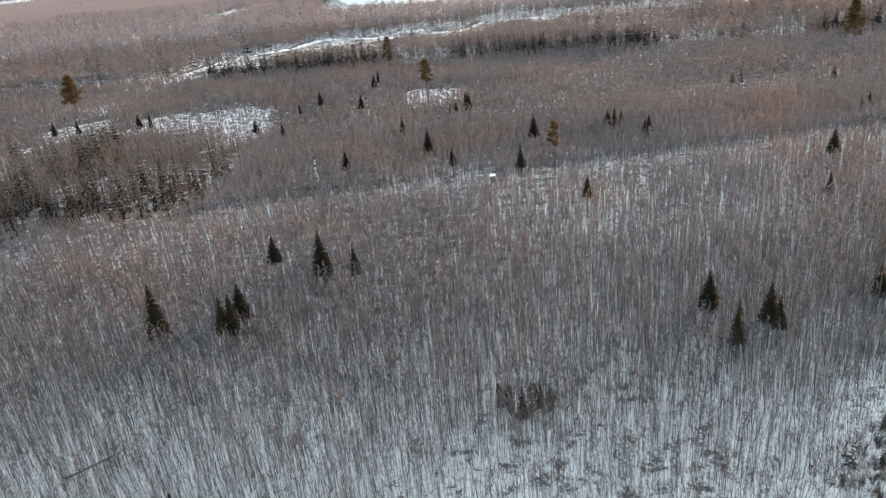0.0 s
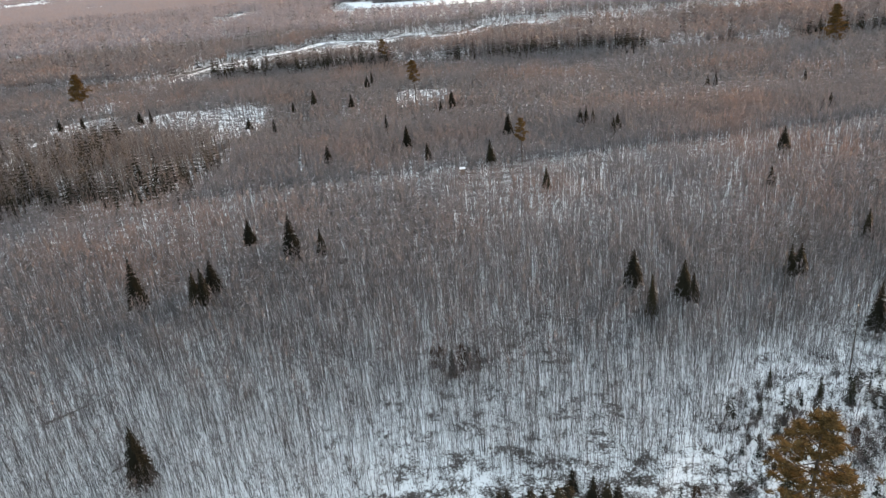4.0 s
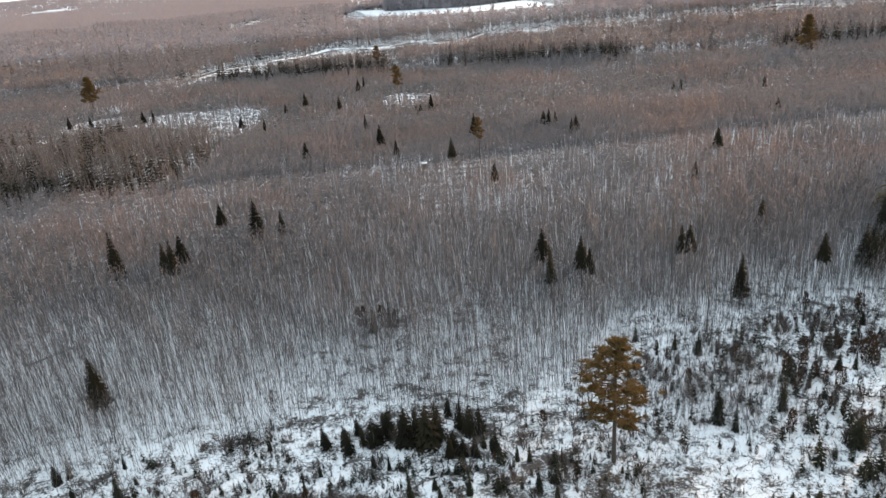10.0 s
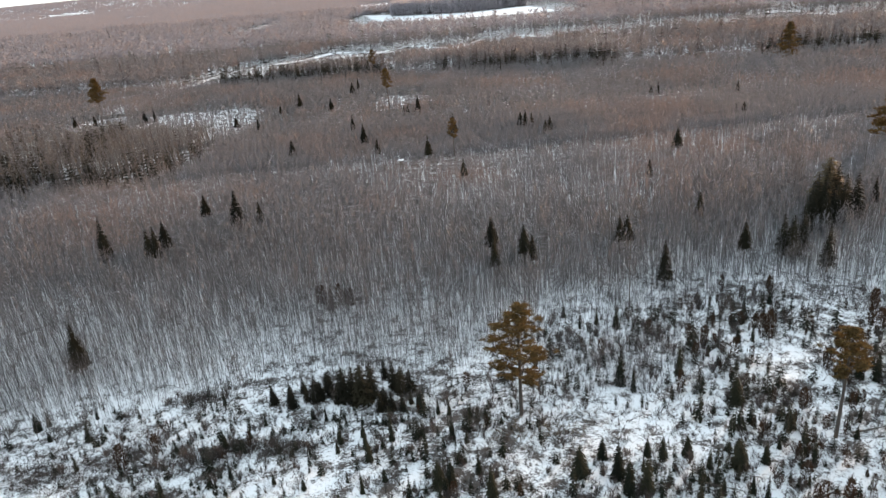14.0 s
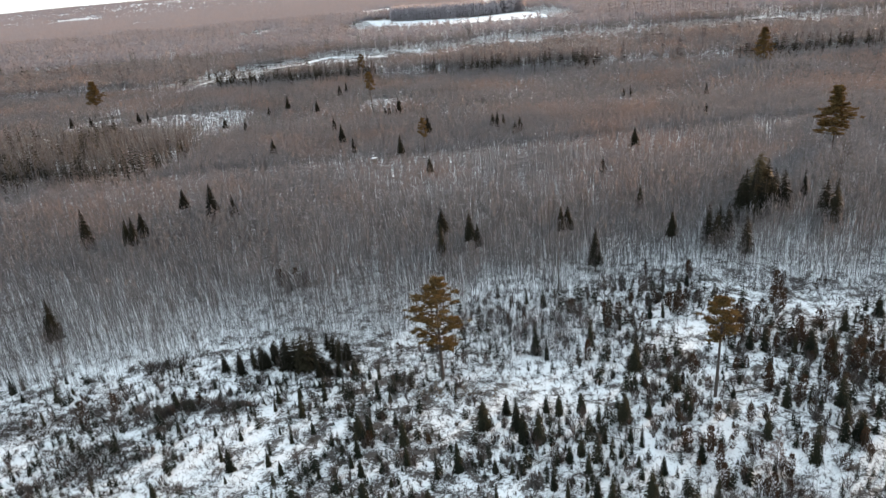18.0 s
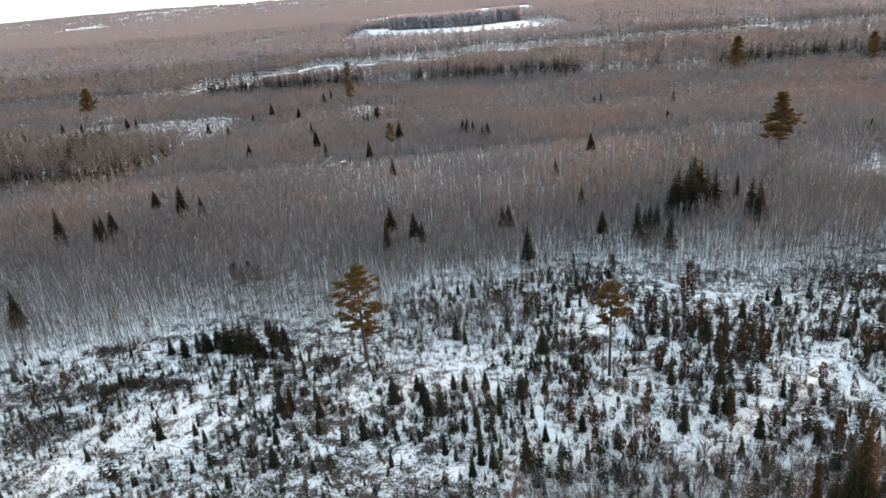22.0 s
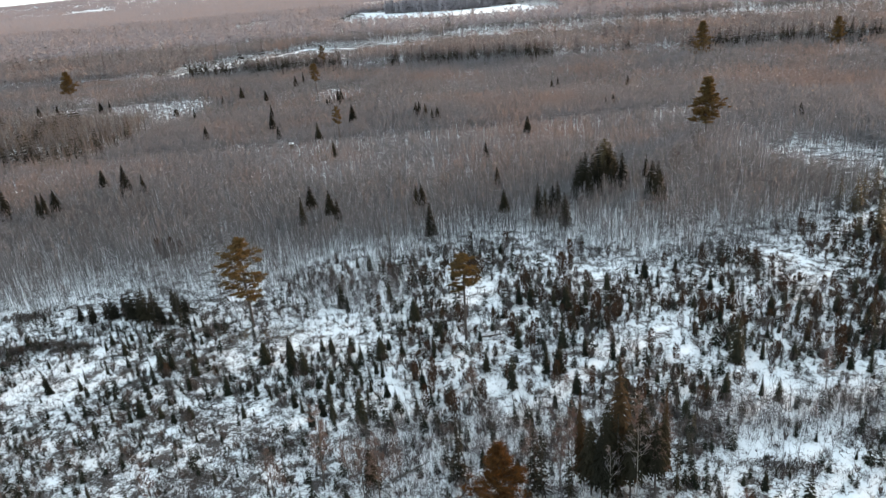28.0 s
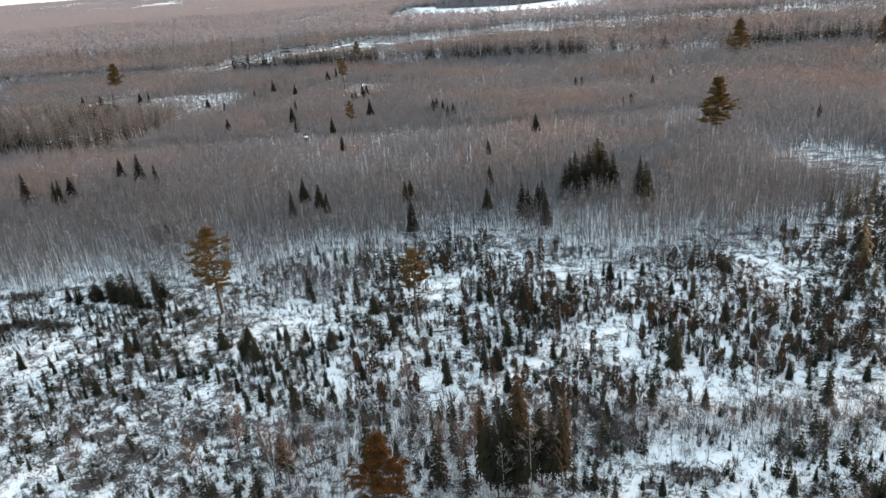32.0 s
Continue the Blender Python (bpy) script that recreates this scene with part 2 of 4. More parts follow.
def land(x, y):
    """Height of the ground: soft hummocks, and hills towards the horizon."""
    x, y = np.asarray(x, float), np.asarray(y, float)
    r = np.hypot(x - 20, y)
    near = np.clip(1 - r / 700, 0, 1)
    z = near * (0.22 * hash_noise(x, y, 0.09, 3) + 0.12 * hash_noise(x, y, 0.35, 4))
    far = np.clip((r - 3400) / 1400, 0, 1)
    return z + far**1.5 * (60 + 6 * hash_noise(x, y, 0.0016, 5)) + np.clip((r - 900) / 900, 0, 1) * 1.5 * hash_noise(x, y, 0.006, 6)


RIVER = [(-298.5, 352.7), (-236.9, 403.6), (-175.5, 466), (-162, 471), (-158.5, 515), (-145, 552), (-123.5, 573), (-99, 590), (-85, 627), (-62, 622), (-40.6, 602.6), (-13.2, 631), (14, 624), (40, 614), (53, 650), (99.5, 638), (150, 634), (229.2, 629.2), (382, 614.2)]


def marsh(x, y):
    """The treeless strip in front of the stream, and its banks."""
    d = np.interp(x, [p[0] for p in RIVER], [p[1] for p in RIVER]) - y
    return (d > -9) & (d < np.interp(x, [-225, -160, -75, -5, 45, 270], [70, 94, 125, 102, 84, 72]))


def near_line(x, y, pts):
    d = np.full(np.shape(x), 1e9)
    for (x0, y0), (x1, y1) in zip(pts, pts[1:]):
        dx, dy = x1 - x0, y1 - y0
        t = np.clip(((x - x0) * dx + (y - y0) * dy) / (dx * dx + dy * dy), 0, 1)
        d = np.minimum(d, np.hypot(x - x0 - t * dx, y - y0 - t * dy))
    return d


TRAIL = [(-74, 197.5), (-52.4, 201.7), (-14.5, 202.8), (34.2, 207.6), (55.7, 209.4), (93.5, 211.3), (161.2, 218.9)]
SIDE_TRAIL = [(-40, 201), (-46.9, 220.6), (-54.8, 274.4), (-56.2, 312.8), (-70, 335)]
MEADOWS = [(-166, 343, 17, 20), (-113, 340, 34, 22), (-86, 312, 11, 22), (-88.5, 288, 8, 10), (-5.5, 343, 15, 22), (174, 144, 15, 19), (-173.8, 287.6, 16.3, 24), (-167.1, 271.5, 8.6, 10.8),
           (226, 560, 9, 50), (332, 680, 9, 50), (277, 350, 11, 16), (-245, 1040, 26, 140)]
FAR_GLADES = [(-172, -82, 1300, 1700), (70, 225, 1240, 1820), (-1770, -1580, 3200, 3480)]  # x and y spans without trees


SCRUB = [(-19.7, 55, 6, 3), (-13.7, 57.2, 5, 2.2), (-22, 45.5, 6, 3.5), (-32.4, 56.3, 6, 4), (-6.6, 56.4, 4, 1.8), (-41, 54.4, 5, 4), (-24.5, 42, 5, 3), (-23.5, 71.4, 4, 2),
         (63.8, 61.6, 6, 2.2), (106.4, 14.2, 4, 2), (98.6, 21.5, 4, 2), (119, 19, 4, 2.2), (121, 11.8, 5, 2.5), (32, 15.6, 6, 4), (40.4, 24.1, 5, 3)]


def scrub_patch(x, y):
    """1 inside the dark patches of heath and slash in the clearing, falling to 0."""
    out = np.zeros(np.shape(x))
    for cx, cy, rx, ry in SCRUB:
        out = np.maximum(out, np.exp(-((((x - cx) / rx) ** 2 + ((y - cy) / ry) ** 2) ** 1.5)))
    return out


def west_wood(x, y):
    """1 in the tall bare wood to the west, 0 outside."""
    wob = 5 * hash_noise(x, y, 0.09, 73)
    return ((x < -78 + wob) & (x > -208) & (y > 204 + wob) & (y < 271 + wob)) * 1.0


def opening(x, y):
    """1 in the open places inside the woods, 0 outside."""
    x, y = np.asarray(x, float), np.asarray(y, float)
    wob = hash_noise(x, y, 0.16, 9)
    o = np.zeros(np.shape(x))
    for cx, cy, rx, ry in MEADOWS:
        o = np.maximum(o, (np.hypot((x - cx) / rx, (y - cy) / ry) + 0.25 * wob < 1) * 1.0)
    return o


# ---- ground ----


def spread(lo, hi, step, far_lo, far_hi, grow=1.09):
    mid = list(np.arange(lo, hi + 0.1, step))
    s, v, out = step, hi, []
    while v < far_hi:
        s *= grow
        v += s
        out.append(v)
    s, v, low = step, lo, []
    while v > far_lo:
        s *= grow
        v -= s
        low.append(v)
    return np.array(low[::-1] + mid + out)


gx, gy = spread(-170, 240, 3.0, -4700, 4700), spread(-40, 480, 3.0, -900, 4850)
GX, GY = np.meshgrid(gx, gy)
V = np.stack([GX, GY, land(GX, GY)], -1).reshape(-1, 3)
i = (np.arange(len(gy) - 1)[:, None] * len(gx) + np.arange(len(gx) - 1)[None]).ravel()
T = np.concatenate([np.stack([i, i + 1, i + 1 + len(gx)], 1), np.stack([i, i + 1 + len(gx), i + len(gx)], 1)])
ground_mesh = mesh_of("ground", V, T, GROUND)
fx, fy = V[:, 0], V[:, 1]
in_stand = 1 / (1 + np.exp(-(fy - stand_edge(fx) - 4) / 3))
in_wood = (fy > wood_edge(fx)) * (near_line(fx, fy, RIVER) > 9) * (1 - opening(fx, fy))
open_snow = np.exp(-(((fx - 110) / 15) ** 2 + ((fy - 16) / 9) ** 2))
scrub = np.clip((74 - fx) / 30, 0, 1) * np.clip((41 - fy) / 14, 0, 1) + 0.7 * np.exp(-(((fx + 25) / 15) ** 2 + ((fy - 54) / 10) ** 2)) + 0.75 * scrub_patch(fx, fy)
cover = (0.126 + 0.05 * scrub - 0.10 * open_snow) * (1 - in_stand) + 0.05 * hash_noise(fx, fy, 0.06, 11) + (0.02 + 0.04 * (fx < 20)) * in_stand + (0.10 * np.clip((fy - 130) / 60, 0, 1) + 0.11 * np.clip((fy - 230) / 60, 0, 1)) * in_stand
cover = np.where(in_wood > 0.5, 0.20, cover)
cover = np.where(fy > 1300, 0.15, cover)
cover = np.where(marsh(fx, fy), 0.20 + 0.08 * hash_noise(fx, fy, 0.1, 12), cover)
cover = np.where(opening(fx, fy) > 0.5, np.where(fx > 100, 0.16, 0.17), cover)
att = ground_mesh.attributes.new("cover", "FLOAT", "POINT")
att.data.foreach_set("value", cover.astype(np.float32))
ground_mesh.polygons.foreach_set("use_smooth", np.ones(len(T), bool))
ground = tagged(new("ground", ground_mesh), "snow-covered ground with dead grass and scrub showing through", "ground", kind="structure")


def snow_patch(name, outline, label, lift=0.35, wave=0.0):
    """An open stretch of snow among far woods, with a ragged rim."""
    pts = []
    for (x0, y0), (x1, y1) in zip(outline, outline[1:] + outline[:1]):
        n = max(2, int(math.hypot(x1 - x0, y1 - y0) / 12))
        for k in range(n):
            t = k / n
            pts.append((x0 + (x1 - x0) * t + wave * rng.normal(), y0 + (y1 - y0) * t + wave * rng.normal()))
    bm = bmesh.new()
    vs = [bm.verts.new((x, y, float(land(x, y)) + lift)) for x, y in pts]
    bmesh.ops.triangulate(bm, faces=[bm.faces.new(vs)])
    for f in bm.faces:
        if f.normal.z < 0:
            f.normal_flip()
    me = bpy.data.meshes.new(name)
    bm.to_mesh(me)
    bm.free()
    me.materials.append(FIELD)
    return tagged(new(name, me), label, "snow field", kind="structure")


def snow_ribbon(name, line, width, label, lift=0.3):
    """A narrow winding band of snow along a line, uneven in width."""
    pts = []
    for (x0, y0), (x1, y1) in zip(line, line[1:]):
        n = max(2, int(math.hypot(x1 - x0, y1 - y0) / 6))
        pts += [(x0 + (x1 - x0) * k / n, y0 + (y1 - y0) * k / n) for k in range(n)]
    pts = np.array(pts)
    tangent = np.gradient(pts, axis=0)
    across = np.stack([-tangent[:, 1], tangent[:, 0]], 1) / np.linalg.norm(tangent, axis=1, keepdims=True)
    half = np.interp(pts[:, 0], *width)[:, None] * (0.45 + 0.6 * hash_noise(pts[:, 0], pts[:, 1], 0.08, 14) + 0.3 * hash_noise(pts[:, 0], pts[:, 1], 0.3, 15)).clip(0.05, 1.2)[:, None]
    L, R = pts + across * half, pts - across * half
    V = np.concatenate([np.stack([s[:, 0], s[:, 1], land(s[:, 0], s[:, 1]) + lift], 1) for s in (L, R)])
    i = np.arange(len(pts) - 1)
    n = len(pts)
    T = np.concatenate([np.stack([i + n, i + 1 + n, i + 1], 1), np.stack([i + n, i + 1, i], 1)])
    return tagged(new(name, mesh_of(name, V, T, FIELD)), label, "stream", kind="structure")


snow_ribbon("snow_river", RIVER, ([-180, -165, -100, -45, -10, 400], [3, 8, 7.5, 5, 2.4, 1.8]), "frozen snow-covered stream winding between bare woods")
snow_patch("snow_field", [(-84, 1052), (10, 962), (172.6, 931), (160.4, 989), (146, 1104), (90, 1075), (41, 1066), (-49, 1121), (-74.9, 1196.6), (-115.3, 1232.4)], "wide open snow field in front of a dark plantation", 0.5, 2.0)
snow_patch("snow_field", [(80, 1500), (205, 1500), (222, 1810), (75, 1810)], "snow field behind a dark plantation", 0.8, 3.0)
snow_patch("snow_field", [(-165, 1430), (-95, 1430), (-90, 1690), (-170, 1690)], "snowy opening beside a dark plantation", 0.8, 3.0)
snow_patch("snow_field", [(-278, 1120), (-230, 1100), (-222, 1185), (-285, 1200)], "small snowy glade in the distant bare wood", 0.8, 3.0)
snow_patch("snow_field", [(-1762, 3440), (-1600, 3370), (-1590, 3400), (-1750, 3475)], "small white clearing far off in the woods", 1.5, 4.0)

# ---- templates of bare trees ----


def aspen(n_twigs, seed, twig_w, low=0.30, steep=0.45, girth=0.0058):
    """A slim unit-high stem with a narrow crown of steep twigs: stem and twigs apart."""
    r = np.random.default_rng(seed)
    bend = r.normal(0, 0.012, 2)
    pts = [(0, 0, -0.03), (bend[0], bend[1], 1.0)]
    a3 = np.array([0.3, 2.4, 4.5])
    foot = np.stack([girth * np.cos(a3), girth * np.sin(a3), np.full(3, -0.03)], 1)
    stem = np.concatenate([foot, [pts[1]]]), np.array([(0, 1, 3), (1, 2, 3), (2, 0, 3)])
    z = low + (0.98 - low) * r.random(n_twigs) ** 0.75
    a = r.uniform(0, 6.28, n_twigs)
    ln = (0.21 - 0.13 * (z - low) / (0.98 - low)) * r.uniform(0.6, 1.2, n_twigs)
    rise = r.uniform(steep, 2.4 * steep, n_twigs)
    D = np.stack([np.cos(a), np.sin(a), rise], 1)
    D *= (ln / np.linalg.norm(D, axis=1))[:, None]
    P = np.stack([bend[0] * z, bend[1] * z, z], 1)
    return stem, blades(P, D, twig_w)


def bare_tree(seed, limbs=14, spread_r=0.24, low=0.3, twig_w=0.006, sub=5, fine=3, apart=False, thick=1.0):
    """A broad bare tree, unit high: trunk and limbs; twigs apart."""
    r = np.random.default_rng(seed)
    bx, by = r.normal(0, 0.03, 2)
    trunk = tube([(0, 0, -0.02), (bx * 0.3, by * 0.3, 0.35), (bx, by, 0.7), (bx * 1.2, by * 1.2, 1.0)], (0.016 * thick, 0.012 * thick, 0.006 * thick, 0.001), 5)
    wood, tw = [trunk], []
    for k in range(limbs):
        z = low + (0.95 - low) * (k + r.random()) / limbs
        a = k * 2.4 + r.normal(0, 0.4)
        ln = spread_r * (1.15 - 0.75 * (z - low) / (1 - low)) * r.uniform(0.7, 1.2)
        p0 = np.array([bx * z, by * z, z])
        d = np.array([math.cos(a), math.sin(a), r.uniform(0.5, 1.2)])
        d /= np.linalg.norm(d)
        p1, p2 = p0 + d * ln * 0.55, p0 + d * ln + np.array([0, 0, 0.12 * ln])
        wood.append(tube([p0, p1, p2], (0.006 * thick * (1.2 - z), 0.004 * thick * (1.2 - z), 0.0006), 3))
        for j in range(sub):
            t = r.uniform(0.3, 1.0)
            q = p0 + (p2 - p0) * t
            e = d + r.normal(0, 0.55, 3) + np.array([0, 0, 0.3])
            e *= ln * r.uniform(0.3, 0.55) / np.linalg.norm(e)
            tw.append((q, e))
            for _ in range(fine):
                u = r.uniform(0.3, 1.0)
                g = e / np.linalg.norm(e) + r.normal(0, 0.5, 3)
                g *= ln * r.uniform(0.15, 0.3) / np.linalg.norm(g)
                tw.append((q + e * u, g))
    P, D = np.array([p for p, _ in tw]), np.array([d for _, d in tw])
    return (wood if apart else join(wood)), blades(P, D, twig_w)


def conifer(seed, tiers=20, per=11, radius=0.19, low=0.06, droop=0.35, sprigs=5, ragged=0.25, power=0.8):
    """A unit-high spruce crown of drooping fringed branches, and its trunk."""
    r = np.random.default_rng(seed)
    tris = []
    for k in range(tiers):
        zt = low + (0.985 - low) * k / (tiers - 1)
        R = radius * ((1 - zt) / (1 - low)) ** power + 0.012
        n = max(4, int(per * (0.55 + 0.6 * (1 - zt))))
        for j in range(n):
            a = 2 * math.pi * (j + r.random() * 0.8) / n + k * 1.1
            ln = R * r.uniform(1 - ragged, 1 + ragged * 0.6)
            z0 = zt + r.normal(0, 0.012)
            out, side = np.array([math.cos(a), math.sin(a), 0]), np.array([-math.sin(a), math.cos(a), 0])
            line = [out * ln * s + np.array([0, 0, z0 + ln * (0.25 * s - (droop + 0.25) * s * s)]) for s in np.linspace(0, 1, sprigs + 1)]
            for s in range(sprigs):
                w = ln * (0.42 - 0.26 * s / sprigs) * r.uniform(0.7, 1.3)
                p, q = line[s], line[s + 1]
                for sg in (-1, 1):
                    tip = p + (q - p) * 1.2 + side * sg * w + np.array([0, 0, -0.35 * w * r.uniform(0.3, 1.6)])
                    tris.append((p, q, tip))
                tris.append((p, q, (p + q) / 2 + np.array([0, 0, -0.7 * w * r.uniform(0.6, 1.4)])))
            tris.append((line[-2] + side * 0.02 * ln, line[-2] - side * 0.02 * ln, line[-1] + out * ln * 0.12))
    top = np.array([0, 0, 1.0])
    for a in (0, 2.1, 4.2):
        b = np.array([math.cos(a), math.sin(a), 0]) * 0.012
        tris.append((b + np.array([0, 0, 0.93]), -b + np.array([0, 0, 0.93]), top))
    V = np.array(tris).reshape(-1, 3)
    trunk = tube([(0, 0, -0.02), (0, 0, 0.5), (0, 0, 0.97)], (0.014, 0.009, 0.001), 6)
    return (V, np.arange(len(V)).reshape(-1, 3)), trunk


def tufts(centres, sizes, count, r, flat=0.6, blade=0.55, w=0.20):
    """Loose tufts of needles round the centres."""
    P, D = [], []
    for c, s in zip(centres, sizes):
        d = r.normal(size=(count, 3))
        d /= np.linalg.norm(d, axis=1, keepdims=True)
        d[:, 2] = d[:, 2] * flat + 0.15
        P.append(c + d * s * r.uniform(0.05, 0.55, (count, 1)))
        D.append((d + r.normal(0, 0.35, d.shape)) * s * blade)
    return blades(np.concatenate(P), np.concatenate(D), np.repeat(np.asarray(sizes) * w, count))


def pine(seed, low=0.42, limbs=20, radius=0.20, tuft=0.04, per_limb=5, shape="oval", count=52, w=0.20):
    """A unit-high white pine: bare lower trunk, level limbs in plates, loose needle tufts."""
    r = np.random.default_rng(seed)
    bx, by = r.normal(0, 0.012, 2)
    axis = lambda z: np.array([bx * z, by * z, z])  # noqa: E731
    trunk = tube([axis(-0.01), axis(0.35), axis(0.7), axis(0.98)], (0.017, 0.013, 0.008, 0.002), 7)
    wood, C, S = [], [], []
    for k in range(limbs):
        u = (k + r.random()) / limbs
        z = low + (0.97 - low) * u
        prof = (math.sin(math.pi * (0.18 + 0.78 * u)) if shape == "oval" else (1 - u) ** 0.75 + 0.12)
        ln = radius * prof * r.uniform(0.65, 1.25)
        a = k * 2.399 + r.normal(0, 0.5)
        d = np.array([math.cos(a), math.sin(a), r.uniform(0.05, 0.4)])
        p0, p1 = axis(z), axis(z) + d * ln
        wood.append(tube([p0, (p0 + p1) / 2 + np.array([0, 0, -0.02 * ln]), p1], (0.0055, 0.0035, 0.001), 4))
        for j in range(per_limb):
            t = r.uniform(0.35, 1.05)
            C.append(p0 + (p1 - p0) * t + r.normal(0, 0.18, 3) * ln * np.array([1, 1, 0.25]))
            S.append(r.uniform(0.8, 1.3) * tuft)
    for k in range(5):
        C.append(axis(0.93 + 0.05 * r.random()) + r.normal(0, 0.02, 3))
        S.append(tuft)
    return trunk, wood, tufts(C, S, count, r, 0.28, 0.7, w)


def shrub(seed, stems=14, twigs=3, lean=0.6, w=0.022):
    """A unit-high leafless shrub: a fan of stems with side twigs."""
    r = np.random.default_rng(seed)
    P, D = [], []
    for k in range(stems):
        a, o = r.uniform(0, 6.28), r.uniform(0.05, lean)
        d = np.array([math.cos(a) * o, math.sin(a) * o, 1.0]) * r.uniform(0.55, 1.0)
        p = np.array([math.cos(a), math.sin(a), 0]) * r.uniform(0, 0.12)
        P.append(p)
        D.append(d)
        for _ in range(twigs):
            e = d / np.linalg.norm(d) + r.normal(0, 0.45, 3)
            P.append(p + d * r.uniform(0.3, 0.85))
            D.append(e * r.uniform(0.15, 0.38))
    return blades(np.array(P), np.array(D), w)


ASPENS = [aspen(11, 100 + k, 0.0074, 0.24, 0.6, 0.0052) for k in range(8)]

# ---- the aspen stand ----


def sown(x0, x1, y0, y1, density):
    n = int((x1 - x0) * (y1 - y0) * density)
    return rng.uniform(x0, x1, n), rng.uniform(y0, y1, n)


def in_view(x, y, margin=18):
    """Inside the ground that the whole flight looks over."""
    return (x > -17 - 0.62 * y - margin) & (x < 122 + 0.5 * y + margin)


def aspen_feet(y0, y1, density, blend_in=40):
    x, y = sown(-330, 380, y0, y1, density)
    thick = 0.82 + 0.10 * hash_noise(x, y, 0.07, 21) + 0.06 * hash_noise(x, y, 0.3, 24)
    thick *= np.clip((y - y0) / blend_in, 0, 1) * np.clip((y1 - y) / 40, 0, 1)
    d = y - stand_edge(x) - 3.0 * hash_noise(x, y, 0.2, 22)
    fade = 1 / (1 + np.exp(-d / 2.8))
    ok = in_view(x, y) & (rng.random(len(x)) < thick * fade) & (y < wood_edge(x) + 4) & (rng.random(len(x)) > np.where(x > 100, 0.8, 0.66) * opening(x, y))
    ok &= (near_line(x, y, TRAIL) > np.where(x > 12, 1.9, 1.1)) & (near_line(x, y, SIDE_TRAIL) > 0.35 + 0.5 * hash_noise(x, y, 0.1, 25)) & (rng.random(len(x)) > 0.8 * west_wood(x, y))
    return x[ok], y[ok]


def grow(feet, templates, hmin, hmax, lean=0.035, wide=1.0):
    x, y = feet
    h = rng.uniform(hmin, hmax, len(x)) * (1 + 0.10 * hash_noise(x, y, 0.03, 23))
    if hmax < 9:
        h *= 1 - 0.32 * np.exp(-(((near_line(x, y + 3, TRAIL)) / 2.5) ** 2))  # low regrowth along the trail
    pick, state = rng.integers(len(templates), size=len(x)), rng.bit_generator.state
    out = []
    for part_no in (0, 1):
        rng.bit_generator.state = state
        out.append(scatter([t[part_no] for t in templates], x, y, land(x, y), h, h * wide, pick, lean))
    return out


near_stems, near_twigs = grow(aspen_feet(8, 168, 4.1), ASPENS, 2.8, 7.2, 0.075)
stuff("aspen_stand", [("stems", near_stems, ASPEN_BARK), ("twigs", near_twigs, GREY_TWIG)], "dense stand of slim bare grey aspens in snow", "aspen stand")
ASPENS_MID = [aspen(10, 140 + k, 0.027, 0.14, 0.95, 0.007) for k in range(6)]
mid_stems, mid_twigs = grow(aspen_feet(90, 290, 1.75, 75), ASPENS_MID, 3.6, 7.4, 0.05, 1.15)
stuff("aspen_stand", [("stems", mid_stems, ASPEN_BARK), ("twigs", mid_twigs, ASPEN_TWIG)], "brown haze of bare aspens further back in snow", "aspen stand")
ASPENS_FAR = [aspen(9, 160 + k, 0.060, 0.08, 1.0, 0.009) for k in range(6)]
far_stems, far_twigs = grow(aspen_feet(205, 520, 0.50, 90), ASPENS_FAR, 4.2, 7.0, 0.06, 1.3)
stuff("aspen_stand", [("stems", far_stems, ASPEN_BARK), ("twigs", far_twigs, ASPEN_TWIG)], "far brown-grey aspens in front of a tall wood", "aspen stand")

# ---- far woods ----


def wood_tree(seed, n, w, spread_r=0.2, low=0.32):
    """A tall bare wood tree, unit high, for the distance: a spike of a trunk and a broad fan of branches."""
    r = np.random.default_rng(seed)
    a3 = np.array([0.2, 2.3, 4.4])
    trunk = np.concatenate([np.stack([0.011 * np.cos(a3), 0.011 * np.sin(a3), np.full(3, -0.02)], 1), [(r.normal(0, 0.02), r.normal(0, 0.02), 0.97)]])
    z = low + (0.92 - low) * r.random(n)
    a = r.uniform(0, 6.28, n)
    ln = spread_r * (1.3 - 0.7 * (z - low) / (1 - low)) * r.uniform(0.7, 1.3, n)
    D = np.stack([np.cos(a), np.sin(a), r.uniform(0.4, 1.6, n)], 1)
    D *= (ln / np.linalg.norm(D, axis=1))[:, None]
    out = r.uniform(0, 0.45, n)[:, None] * D * np.array([1, 1, 0.4])
    return (trunk, np.array([(0, 1, 3), (1, 2, 3), (2, 0, 3)])), blades(np.stack([z * 0, z * 0, z], 1) + out, D, w)


def wood_feet(y0, y1, density, margin=60):
    x, y = sown(-1300, 1300, y0, y1, density)
    ok = in_view(x, y, margin) & (y > wood_edge(x)) & ~marsh(x, y + 5 * hash_noise(x, y, 0.05, 31)) & (opening(x, y) < 0.5)
    ok &= ~((x > -118) & (x < 182) & (y > 872 - 0.42 * (x + 80)) & (y < 1200 - 0.42 * (x + 80)))
    return x[ok], y[ok]


